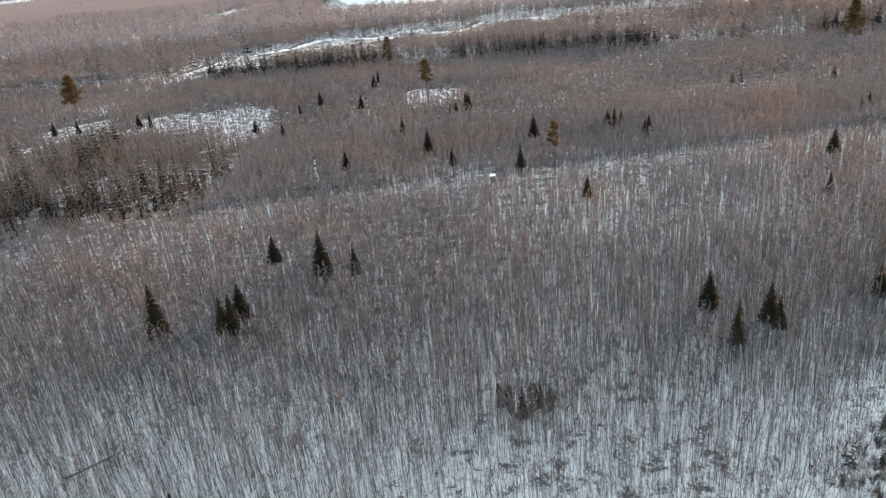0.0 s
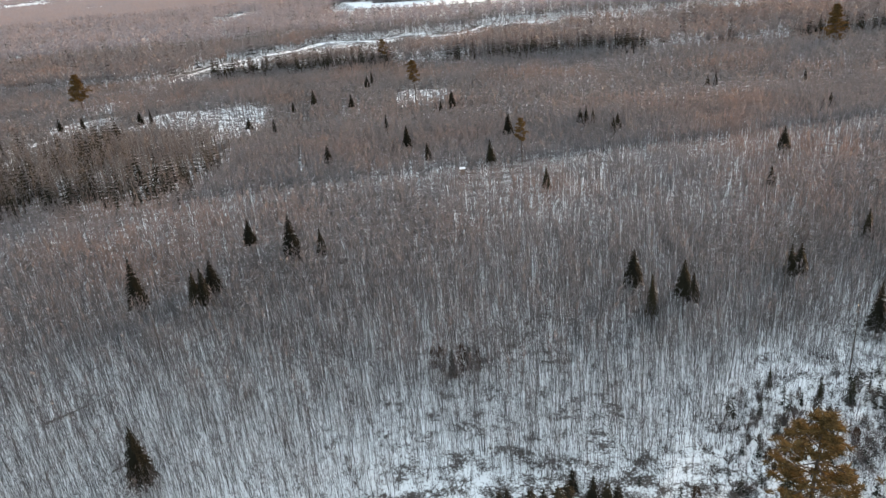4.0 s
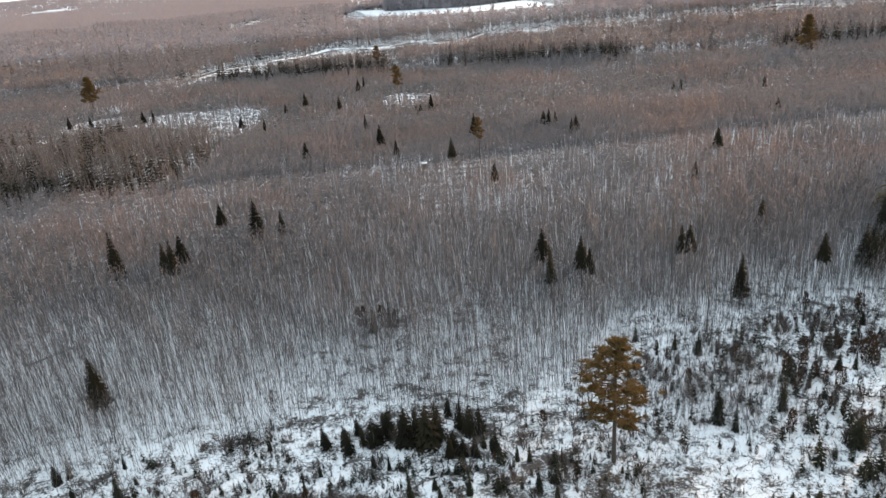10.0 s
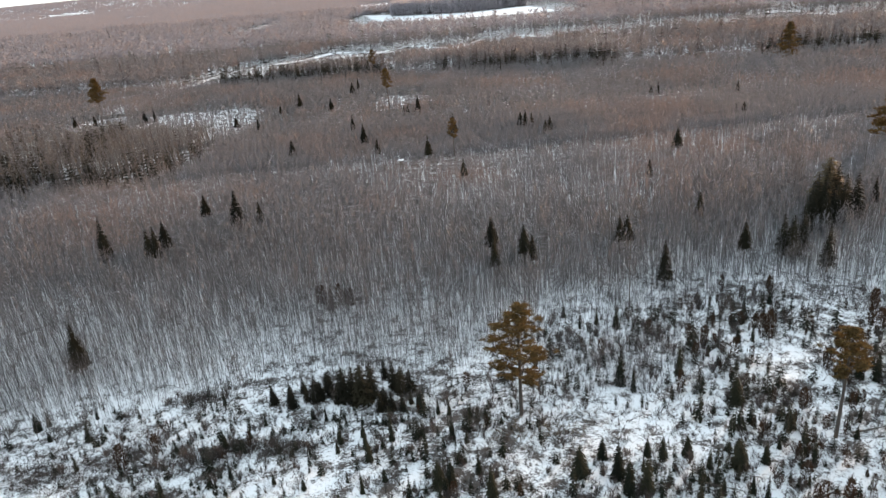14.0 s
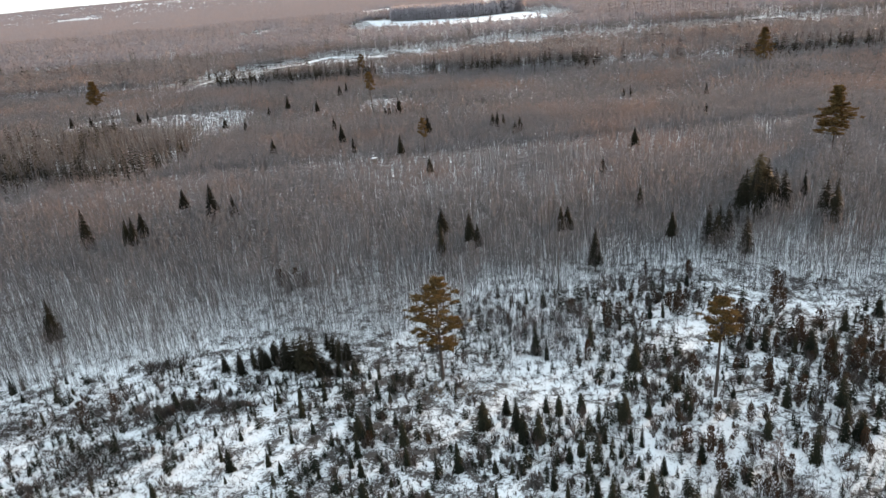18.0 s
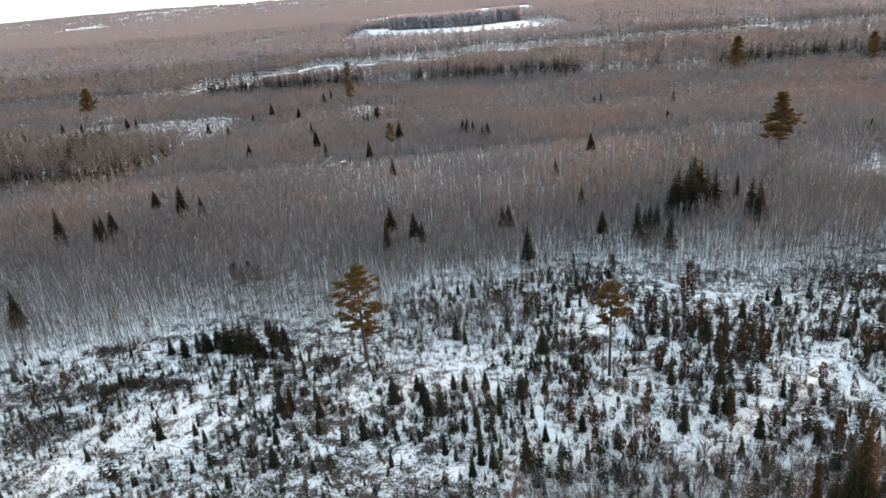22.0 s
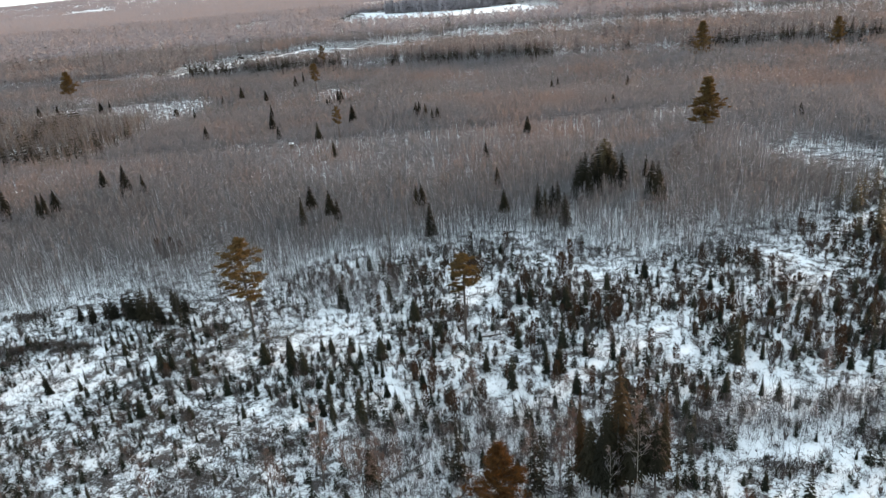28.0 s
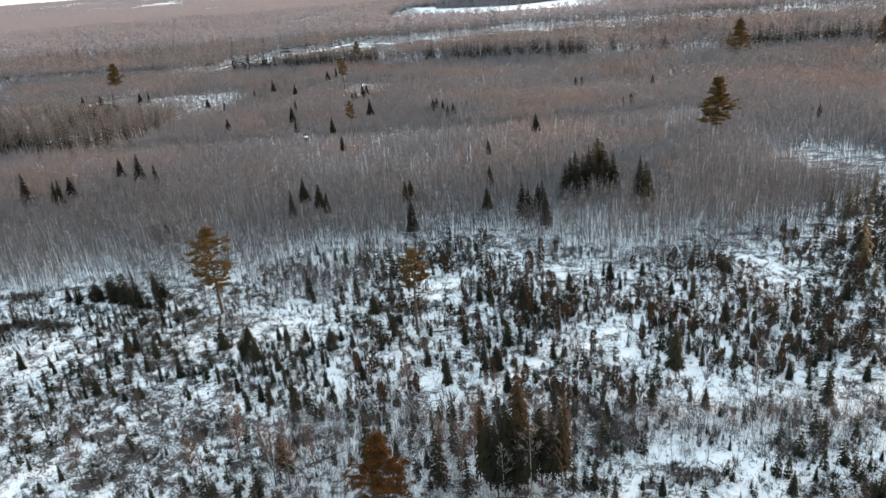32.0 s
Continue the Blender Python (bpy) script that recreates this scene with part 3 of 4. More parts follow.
w1 = grow(wood_feet(350, 670, 0.075), [wood_tree(200 + k, 13, 0.046) for k in range(6)], 9, 13)
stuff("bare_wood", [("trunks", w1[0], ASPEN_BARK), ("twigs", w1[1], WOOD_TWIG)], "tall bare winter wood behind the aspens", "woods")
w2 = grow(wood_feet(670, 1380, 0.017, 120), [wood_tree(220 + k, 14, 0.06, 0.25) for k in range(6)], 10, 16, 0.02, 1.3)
stuff("bare_wood", [("trunks", w2[0], ASPEN_BARK), ("twigs", w2[1], HAZED_FAR_TWIG)], "distant bare winter woods, brown and grey", "woods")


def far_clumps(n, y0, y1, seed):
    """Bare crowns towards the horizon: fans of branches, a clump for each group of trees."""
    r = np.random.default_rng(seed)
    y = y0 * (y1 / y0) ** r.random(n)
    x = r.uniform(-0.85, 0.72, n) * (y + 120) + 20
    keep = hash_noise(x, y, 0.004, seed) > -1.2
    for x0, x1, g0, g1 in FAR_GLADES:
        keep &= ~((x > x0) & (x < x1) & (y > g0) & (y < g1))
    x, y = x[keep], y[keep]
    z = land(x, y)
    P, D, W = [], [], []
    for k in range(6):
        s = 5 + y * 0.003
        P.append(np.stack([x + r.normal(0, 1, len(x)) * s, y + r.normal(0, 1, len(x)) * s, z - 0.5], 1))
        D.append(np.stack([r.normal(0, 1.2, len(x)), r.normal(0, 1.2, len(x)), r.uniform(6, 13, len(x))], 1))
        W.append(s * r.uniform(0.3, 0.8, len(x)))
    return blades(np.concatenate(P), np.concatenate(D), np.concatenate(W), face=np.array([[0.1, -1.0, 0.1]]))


# crowns out to the horizon, in the haze-paled twig colour
stuff("distant_woods", [("crowns", far_clumps(30000, 1260, 4700, 41), HAZED_FAR_TWIG)], "endless grey-brown winter forest reaching the horizon", "woods")

# ---- single trees ----


class Kind:
    """A kind of tree: built once, then copied with its parts at other places, heights and widths."""

    def __init__(self, name, parts, label, category, group):
        self.name, self.parts, self.tags, self.first = name, parts, (label, category, group), None

    def plant(self, x, y, h, w=1.0, turn=None, sink=0.05):
        turn = rng.uniform(0, 360) if turn is None else turn
        size = Vector((h * w, h * w, h))
        place = Matrix.Translation((x, y, float(land(x, y)) - sink)) @ Matrix.Rotation(radians(turn), 4, "Z")
        if self.first is None:
            self.first = new(self.name)
            for n, (V, T), mat in self.parts:
                part(n, mesh_of(n, V, T, mat), self.first)
            tagged(self.first, *self.tags)
            self.first.matrix_basis = place @ Matrix.Diagonal((*size, 1))
            self.size = size
            return self.first
        return copy_thing(self.first, place @ Matrix.Diagonal((size.x / self.size.x, size.y / self.size.y, size.z / self.size.z, 1)))


def spruce_kind(seed, radius, name, label, group, needle=NEEDLE, **kw):
    crown, trunk = conifer(seed, radius=radius, **kw)
    return Kind(name, [("crown", crown, needle), ("trunk", trunk, DARK_BARK)], label, "spruce", group)


SPRUCES = [spruce_kind(300 + k, r, "spruce", "dark green spruce standing among bare aspens in snow", "spruces among the aspens", tiers=27, per=13, droop=d, ragged=g, low=lo)
           for k, (r, d, g, lo) in enumerate([(0.135, 0.25, 0.2, 0.40), (0.15, 0.2, 0.2, 0.44), (0.12, 0.3, 0.25, 0.38), (0.16, 0.18, 0.2, 0.46)])]
FULL_SPRUCES = [spruce_kind(310 + k, r, "spruce", "full dark green spruce with branches almost to the snow", "spruces among the aspens", tiers=28, per=13, droop=0.2, ragged=0.2, low=0.24)
                for k, r in enumerate((0.155, 0.17))]


def plant_all(kinds, rows, wmin=0.85, wmax=1.15):
    for k, (x, y, h) in enumerate(rows):
        kinds[k % len(kinds)].plant(x, y, h, rng.uniform(wmin, wmax))


plant_all(SPRUCES, [(-53.7, 129, 10.9), (-51.5, 133.5, 10.8), (-52, 128.9, 11.1), (-49.3, 157.5, 10.1), (-32.1, 148.3, 9.8),
                    (26.3, 118.6, 10.9), (26.3, 108.4, 10.8), (32.7, 111.6, 11.2), (34.4, 111.8, 8.7), (19.6, 235.3, 11.8), (47, 242.5, 9.7), (45.3, 244.1, 8.8), (49.4, 243.1, 8.7), (55, 232.9, 8.8),
                    (110.7, 290.9, 7.8), (107.9, 292.1, 6.8), (141.8, 281, 7.9), (126.7, 235.9, 7.7), (123.5, 234.7, 6.8), (88.5, 190.3, 10.6), (73.2, 165.4, 8.1), (21.8, 178.3, 9.2)])
plant_all(SPRUCES, [(-7.4, 217.5, 8.7), (-13.6, 232.3, 11.4), (-21.1, 260.3, 9.9), (-37.3, 310.4, 9.8), (-55.6, 328, 10.8), (-63.8, 320.8, 6.7), (-65.7, 283.5, 7.6), (-38.2, 222.3, 9.7), (10.7, 207, 10.4),
                    (4.3, 297.6, 9.5), (4.5, 288, 11.1), (-0.2, 291.4, 6.7), (-2.2, 292.5, 6.2), (-33.3, 360.4, 9.7), (-31.7, 374.4, 9.7), (-164.5, 318.6, 9.7), (-157, 323.6, 8.7), (-129.7, 318.3, 9.6), (-126, 320.9, 9.6), (-76.2, 287.4, 8.6)])
plant_all(SPRUCES, [(54.1, 118.2, 9.3), (55.6, 117.9, 9.4), (75.6, 131, 9), (76.4, 106.5, 9.6), (52.9, 230.1, 8.3), (182.8, 192.3, 7.8), (115.9, 131, 9.6)])
# the dark grove of old spruces at the back of the clearing
GROVE = [spruce_kind(322 + k, r, "grove_spruce", "dark full spruce in a close grove above the aspens", "spruces of the grove", tiers=20, per=11, droop=0.2, ragged=0.25, power=0.62, low=0.2)
         for k, r in enumerate((0.15, 0.18))]
plant_all(GROVE, [(84.7, 108, 10.3), (86.2, 107, 8.8), (89.7, 110, 9.8), (88.6, 112, 8.5), (90.3, 101, 9.8), (95.8, 120, 11), (97.1, 122, 12.4), (98.4, 123, 13.5), (100.4, 123, 12.9), (98.6, 119, 10.3),
                  (102, 126, 14), (105.9, 129, 13.8), (106.8, 127, 12), (108.2, 125, 12.4), (103.6, 124.5, 11.2), (101.5, 121.5, 10.6), (105.2, 124, 10.8), (114.1, 116.7, 11.8), (115, 114, 12.3), (116, 115.6, 9.8)], 0.95, 1.15)
plant_all(FULL_SPRUCES, [(-66.3, 132.9, 13.2), (-38.8, 150.8, 12.6), (58.6, 100, 10.1), (-48.2, 81.5, 10.5)], 0.95, 1.1)
BIG_SPRUCE = spruce_kind(320, 0.19, "spruce", "tall broad golden-brown old spruce rising over its neighbours", "spruces of the grove", OLIVE_NEEDLE, tiers=22, per=11, ragged=0.35, power=0.5, low=0.25)
BIG_SPRUCE.plant(104.8, 131, 14.9, 1.5)

# tall pines
t1, l1, n1 = pine(400, 0.32, 40, 0.215, 0.035, 7, count=50, w=0.18)
PINE = Kind("pine", [("trunk", t1, PINE_BARK), ("crown", n1, PINE_NEEDLE)] + [("limb", l, PINE_BARK) for l in l1], "tall golden-green white pine with a bare lower trunk", "pine", "tall pines")
t2, l2, n2 = pine(402, 0.14, 52, 0.31, 0.055, 6, shape="cone", count=90, w=0.09)
PINE_B = Kind("pine", [("trunk", t2, PINE_BARK), ("crown", n2, PINE_NEEDLE)] + [("limb", l, PINE_BARK) for l in l2], "broad golden pine standing above the bare wood", "pine", "tall pines")
PINE.plant(26.6, 60.5, 18.2, 1.0, 40)
t5, l5, n5 = pine(408, 0.58, 26, 0.165, 0.036, 6)
HIGH_PINE = Kind("pine", [("trunk", t5, PINE_BARK), ("crown", n5, PINE_NEEDLE)] + [("limb", l, PINE_BARK) for l in l5], "golden pine with a high crown on a long bare trunk", "pine", "tall pines")
HIGH_PINE.plant(66.9, 51.1, 16.3, 0.95, 120)
HIGH_PINE.plant(-9.8, 309, 21.3, 0.75)
HIGH_PINE.plant(-26, 412.5, 20.8, 0.7)
HIGH_PINE.plant(19.5, 203.8, 16.6, 0.62)
t3, l3, n3 = pine(404, 0.28, 56, 0.27, 0.046, 7, shape="cone")
PINE_C = Kind("pine", [("trunk", t3, PINE_BARK), ("crown", n3, PINE_NEEDLE)] + [("limb", l, PINE_BARK) for l in l3], "broad golden pine with layered branches above the bare wood", "pine", "tall pines")
PINE_C.plant(146.2, 178, 21.0, 0.85)
t4, l4, n4 = pine(406, 0.10, 50, 0.35, 0.050, 8, shape="cone", count=60, w=0.09)
RUST_PINE = Kind("pine", [("trunk", t4, PINE_BARK), ("crown", n4, RUST_PINE_NEEDLE)] + [("limb", l, PINE_BARK) for l in l4], "broad rust-orange and dark pine at the clearing's near side", "pine", "tall pines")
RUST_PINE.plant(71.3, 1.2, 14.8, 0.85)
PINE_B.plant(202, 368, 21, 0.85)
PINE_C.plant(-186.5, 392, 19.5, 0.9)
PINE_B.plant(279, 372, 17, 0.9)

# ---- the clearing: young spruces ----
YOUNG = [spruce_kind(500 + k, r, "young_spruce", lab, "young spruces in the clearing", YOUNG_NEEDLE, tiers=17, per=11, sprigs=2, droop=d, ragged=0.2, low=0.03, power=p)
         for k, (r, d, p, lab) in enumerate([
             (0.18, 0.25, 0.62, "young dark green spruce in the snowy clearing"), (0.145, 0.3, 0.6, "slim young dark green spruce in the snowy clearing"),
             (0.23, 0.2, 0.55, "bushy young dark green spruce in the snowy clearing"), (0.12, 0.35, 0.55, "narrow young dark green spruce in the snowy clearing")])]
WEST = [(-47.6, 65.3, 3.5), (-46.4, 66.4, 2.8), (-44.2, 62.4, 1.7), (-39.2, 67.4, 2.5), (-37.8, 61.7, 3.7), (-36.4, 54.8, 2.9), (-36.3, 63.9, 1.5), (-22.1, 48.7, 3.1), (-19.3, 68.8, 2.5), (-17.6, 37.3, 1.3), (-16.0, 57.4, 3.0), (-13.3, 50.7, 2.9), (-12.8, 59.3, 2.1), (-11.8, 69.1, 3.7), (-11.6, 36.4, 2.6), (-11.3, 62.4, 2.4), (-8.8, 68.7, 3.6), (-7.1, 49.0, 1.9), (-4.4, 63.6, 2.1), (-4.3, 42.8, 3.2), (-2.9, 47.6, 2.2), (-2.5, 38.3, 1.5), (-2.5, 40.8, 3.9), (-2.3, 62.8, 2.5), (0.5, 54.9, 2.4), (0.6, 57.1, 3.5), (1.3, 33.7, 1.7), (2.3, 43.8, 2.8), (2.7, 41.3, 2.8), (2.7, 48.5, 1.8), (3.7, 58.4, 2.1)]
MIDDLE = [(4.3, 37.2, 2.1), (4.4, 55.4, 3.8), (4.9, 39.2, 2.4), (4.9, 46.3, 3.5), (5.1, 52.7, 3.6), (5.5, 32.2, 2.8), (7.6, 48.4, 2.3), (8.0, 56.8, 4.1), (10.3, 37.9, 1.8), (11.4, 65.4, 2.5), (11.7, 28.5, 2.5), (12.9, 31.6, 3.4), (14.4, 39.8, 2.1), (14.5, 62.5, 2.5), (14.7, 46.3, 4.3), (15.0, 42.1, 4.3), (15.7, 44.7, 3.2), (15.8, 31.3, 3.4), (16.0, 37.7, 3.0), (16.1, 62.3, 2.9), (16.3, 46.5, 4.5), (16.5, 56.3, 3.8), (16.9, 32.7, 3.5), (18.1, 14.0, 2.8), (18.5, 55.0, 2.1), (19.9, 48.2, 3.3), (20.3, 32.0, 2.3), (20.3, 62.3, 1.8), (21.3, 44.1, 5.0), (22.0, 39.6, 3.7), (22.8, 30.7, 2.0)]
CENTRE = [(22.9, 9.5, 2.2), (24.4, 11.8, 3.3), (25.1, 31.6, 2.6), (26.1, 36.4, 4.5), (28.2, 25.5, 1.6), (28.9, 37.7, 4.8), (32.6, 46.7, 4.8), (33.5, 31.0, 3.3), (33.7, 37.1, 2.4), (34.3, 15.8, 2.6), (36.1, 49.9, 3.3), (36.8, 17.1, 1.8), (37.3, 46.1, 5.5), (37.4, 90.3, 3.4), (38.0, 43.1, 5.0), (39.5, 85.4, 2.5), (40.1, 43.0, 5.6), (40.8, 33.1, 4.1), (41.9, 49.7, 3.0), (42.3, 31.5, 2.9), (42.4, 67.2, 6.2), (42.7, 86.6, 3.3), (43.7, 48.9, 3.6), (43.9, 65.0, 4.4), (44.5, 27.9, 3.8), (44.8, 32.3, 2.4), (45.3, 39.4, 3.1), (45.6, 35.8, 4.1), (45.7, 30.4, 3.9), (45.7, 84.4, 4.5), (47.0, 49.5, 3.3)]
INNER = [(47.3, 29.6, 4.6), (49.0, 46.8, 3.2), (51.7, 28.5, 5.9), (51.8, 68.6, 5.9), (52.1, 36.3, 2.1), (52.3, 41.6, 2.8), (52.6, 46.4, 4.5), (53.5, 40.3, 3.7), (54.8, 34.6, 3.0), (56.1, 27.8, 2.8), (57.3, 60.0, 4.9), (57.9, 73.5, 3.4), (58.9, 49.6, 2.0), (59.8, 29.5, 3.9), (60.2, 36.7, 3.4), (61.5, 45.8, 4.7), (64.1, 77.2, 3.1), (66.4, 76.9, 3.5), (69.3, 50.5, 2.0), (69.9, 89.4, 2.9), (70.2, 40.7, 4.2), (74.0, 35.3, 6.8), (74.5, 89.5, 2.5), (75.7, 47.6, 5.7), (77.0, 64.3, 4.6), (79.1, 63.4, 5.6), (79.3, 74.8, 2.3), (79.5, 39.2, 6.8), (79.8, 29.5, 3.0), (79.8, 46.2, 3.1), (81.5, 39.1, 4.7)]
EAST = [(83.0, 46.8, 5.6), (83.3, 62.1, 3.8), (83.4, 32.8, 4.4), (84.0, 55.3, 3.3), (85.4, 61.2, 6.1), (86.2, 43.5, 4.2), (86.3, 52.7, 1.9), (89.1, 62.0, 6.2), (90.0, 30.6, 3.9), (90.4, 42.1, 5.3), (94.1, 68.0, 4.3), (94.8, 28.2, 3.8), (96.7, 58.4, 2.7), (97.0, 29.1, 3.2), (97.1, 25.0, 3.7), (97.2, 70.5, 2.2), (101.2, 74.5, 3.0), (101.3, 30.1, 4.4), (102.3, 72.7, 4.0), (103.7, 68.0, 4.2), (103.9, 29.6, 4.4), (108.7, 39.2, 8.5), (108.7, 74.1, 3.3), (109.1, 30.0, 3.4), (110.9, 28.6, 3.7), (111.8, 19.0, 1.7), (112.6, 64.7, 3.1), (112.8, 39.7, 4.6), (116.0, 62.9, 4.6), (117.3, 39.1, 4.2), (119.5, 53.8, 4.3)]
RIM = [(120.1, 13.4, 2.1), (122.1, 49.7, 3.5), (122.7, 17.6, 1.4), (126.5, 34.7, 4.3), (127.1, 29.4, 6.5), (128.8, 45.7, 3.3), (131.1, 54.7, 3.5), (131.6, 41.0, 3.8), (134.5, 35.1, 3.6), (136.1, 58.8, 5.7), (141.8, 61.5, 4.3)]
taken = []
for rows in (WEST, MIDDLE, CENTRE, INNER, EAST, RIM):
    plant_all(YOUNG, rows, 0.75, 1.05)
    taken += rows
plant_all(YOUNG, [(-7.0, 101.4, 5.4), (-4.2, 103.0, 5.0)], 0.7, 0.8)
# the thicket of close-set dark spruces at the stand's edge
THICKET = [spruce_kind(520 + k, r, "thicket_spruce", "dense dark column of a spruce in a close-set thicket", "spruces of the thicket", tiers=15, per=9, sprigs=3, low=0.02, droop=0.25, ragged=0.15, power=0.42)
           for k, r in enumerate((0.20, 0.24))]
plant_all(THICKET, [(-8.1, 66.7, 4.2), (-4.7, 68.4, 4.5), (-2.6, 69.7, 4.6), (-0.2, 67.8, 6.1), (1.3, 67.9, 5.9), (2.8, 67.1, 6.9), (4.1, 68.4, 6.2), (8.7, 69.2, 4.8), (7.4, 70.4, 4.9), (10, 69.4, 3.9), (5.7, 64.4, 3.7), (7.5, 64.5, 3.1), (9.1, 64.3, 2.9),
                    (11.9, 64.5, 2.9), (5.7, 73.5, 3.6), (-11.3, 68.3, 2.8), (-7.2, 70.9, 2.8), (-4, 68.6, 3.4), (10.4, 65.6, 2.2), (6.3, 65.6, 3.6), (-6.2, 68.4, 3.4), (-3.4, 71, 3.4)], 0.95, 1.2)


def clearing_density(x, y):
    """How thickly young trees stand in the clearing."""
    d = stand_edge(x) - y
    east = 1 / (1 + np.exp(-(x - 46) / 8))
    belt = np.clip((y - 27 - 0.03 * (x - 84)) / 7, 0, 1)
    bare = np.exp(-(((x - 110) / 13) ** 2 + ((y - 17) / 8) ** 2))
    return (0.86 + 0.14 * east * belt) * (1 + 0.35 * np.clip((x - 84) / 20, 0, 1) * np.clip((y - 18) / 8, 0, 1)) * (0.60 + 0.6 * hash_noise(x, y, 0.16, 51)) * (d > -4) * np.clip((d + 1) / 14, 0, 1) * (1 - 0.85 * bare) * (1 - 0.6 * np.exp(-(((x - 70) / 13) ** 2 + ((y - 17) / 9) ** 2)))


def sow_clearing(density, y0=-8, clear=1.3):
    x, y = sown(-75, 190, y0, 122, density)
    ok = in_view(x, y, 6) & (rng.random(len(x)) < clearing_density(x, y))
    x, y = x[ok], y[ok]
    tx, ty = np.array([r[0] for r in taken]), np.array([r[1] for r in taken])
    free = np.array([np.min(np.hypot(tx - a, ty - b)) > clear for a, b in zip(x, y)])
    return x[free], y[free]


def brown_tree(seed, r0=0.2, n=150):
    """A unit-high young tree with clinging dead leaves: an oval crown of small blades round a short stem."""
    r = np.random.default_rng(seed)
    z = 0.10 + 0.88 * r.random(n)
    R = r0 * np.sin(np.pi * (0.12 + 0.84 * (z - 0.1) / 0.9)) ** 0.7 * r.uniform(0.3, 1.1, n)
    a = r.uniform(0, 6.28, n)
    P = np.stack([R * np.cos(a), R * np.sin(a), z - 0.04], 1)
    size = 0.072 * math.sqrt(420 / n)
    D = np.stack([np.cos(a) * 0.5, np.sin(a) * 0.5, r.uniform(0.4, 1.2, n)], 1) * size
    return blades(P, D, 0.45 * size), tube([(0, 0, -0.02), (0.01, 0, 0.5), (0, 0.01, 0.95)], (0.012, 0.008, 0.001), 5)


BROWN = []
for k, r0 in enumerate((0.13, 0.16, 0.20)):
    leaves, stem = brown_tree(560 + k, r0, 420)
    BROWN.append(Kind("young_tree", [("crown", leaves, BROWN_LEAF), ("trunk", stem, DARK_BARK)], "young tree with clinging rust-brown leaves in the snow", "young tree", "brown young trees"))
plant_all(BROWN, [(-8.6, 102.4, 5.0), (-5.4, 102.0, 5.2), (-3.0, 101.6, 4.2), (-9.8, 103.5, 4.4)])
sx, sy = sow_clearing(0.56)
sh = (rng.gamma(5.0, 0.44, len(sx)) * np.where(sx > 46, 1.0, 0.78)).clip(0.7, 5.5)
brown = rng.random(len(sx)) < np.clip((sx - 48) / 36, 0.02, 0.38) * (sy > 27)
loose = np.ones(len(sx), bool)
near = np.nonzero((sy < 60) & (sx > 20))[0]
for k in list(near[~brown[near]][:105]) + list(near[brown[near]][:150]):
    (BROWN[k % 3] if brown[k] else YOUNG[k % 4]).plant(sx[k], sy[k], sh[k], rng.uniform(0.75, 1.1))
    loose[k] = False
SMALL = [conifer(540 + k, 9, 7, r, 0.03, 0.3, 1, 0.2, 0.6) for k, r in enumerate((0.14, 0.18, 0.12))]
TINY = [conifer(550 + k, 7, 6, r, 0.03, 0.3, 1, 0.2, 0.6) for k, r in enumerate((0.15, 0.19, 0.13))]
FADED = [brown_tree(570 + k, r, 240) for k, r in enumerate((0.13, 0.16, 0.20))]


def joined_trees(x, y, h, templates, pick):
    """Many young trees as one mesh of crowns and one of trunks."""
    state, out = rng.bit_generator.state, []
    for k in (0, 1):
        rng.bit_generator.state = state
        out.append(scatter([t[k] for t in templates], x, y, land(x, y) - 0.05, h, h, pick))
    return out


for name, kinds, which, leaf, label in (("young_spruces", SMALL + TINY, loose & ~brown, YOUNG_NEEDLE, "scattered young spruces filling the snowy clearing"),
                                        ("brown_young_trees", FADED + FADED, loose & brown, BROWN_LEAF, "young trees with clinging brown leaves in the clearing")):
    px, py = sx[which], sy[which]
    crowns, boles = joined_trees(px, py, sh[which], kinds, rng.integers(3, size=len(px)) + np.where(py < 62, 0, 3))
    stuff(name, [("crowns", crowns, leaf), ("trunks", boles, DARK_BARK)], label, name.replace("_", " "))

# ---- leafless shrubs and brush ----
SHRUBS = []
for k, (st, tw, ln, mat, lab) in enumerate([(22, 5, 0.45, RED_TWIG, "leafless reddish-brown shrub in the snow"), (26, 5, 0.6, SHRUB_TWIG, "leafless grey-brown shrub in the snow"),
                                           (18, 6, 0.35, RED_TWIG, "upright leafless reddish-brown shrub in the snow"), (30, 4, 0.75, SHRUB_TWIG, "low spreading leafless shrub in the snow")]):
    st_mesh = shrub(600 + k, st, 0, ln, 0.030)
    tw_mesh = shrub(600 + k, st, tw + 4, ln, 0.022)
    SHRUBS.append(Kind("shrub", [("base", st_mesh, DARK_BARK), ("crown", tw_mesh, mat)], lab, "shrub", "leafless shrubs"))
bx, by = sow_clearing(0.17, clear=0.8)
order = np.argsort(by)
for k in order[:260]:
    east = bx[k] > 42
    kind = SHRUBS[(0, 2, 1, 0)[k % 4] if east else (1, 3, 1, 3)[k % 4]]
    kind.plant(bx[k], by[k], rng.uniform(1.2, 2.9) if east else rng.uniform(0.9, 2.1), rng.uniform(0.7, 1.1))
rest = order[260:]
if len(rest):
    s1 = scatter([shrub(620 + k, 20, 5, 0.5, 0.03) for k in range(4)], bx[rest], by[rest], land(bx[rest], by[rest]), rng.uniform(0.9, 2.3, len(rest)))
    stuff("shrubs", [("twigs", s1, SHRUB_TWIG)], "leafless shrubs at the back of the clearing", "shrubs")

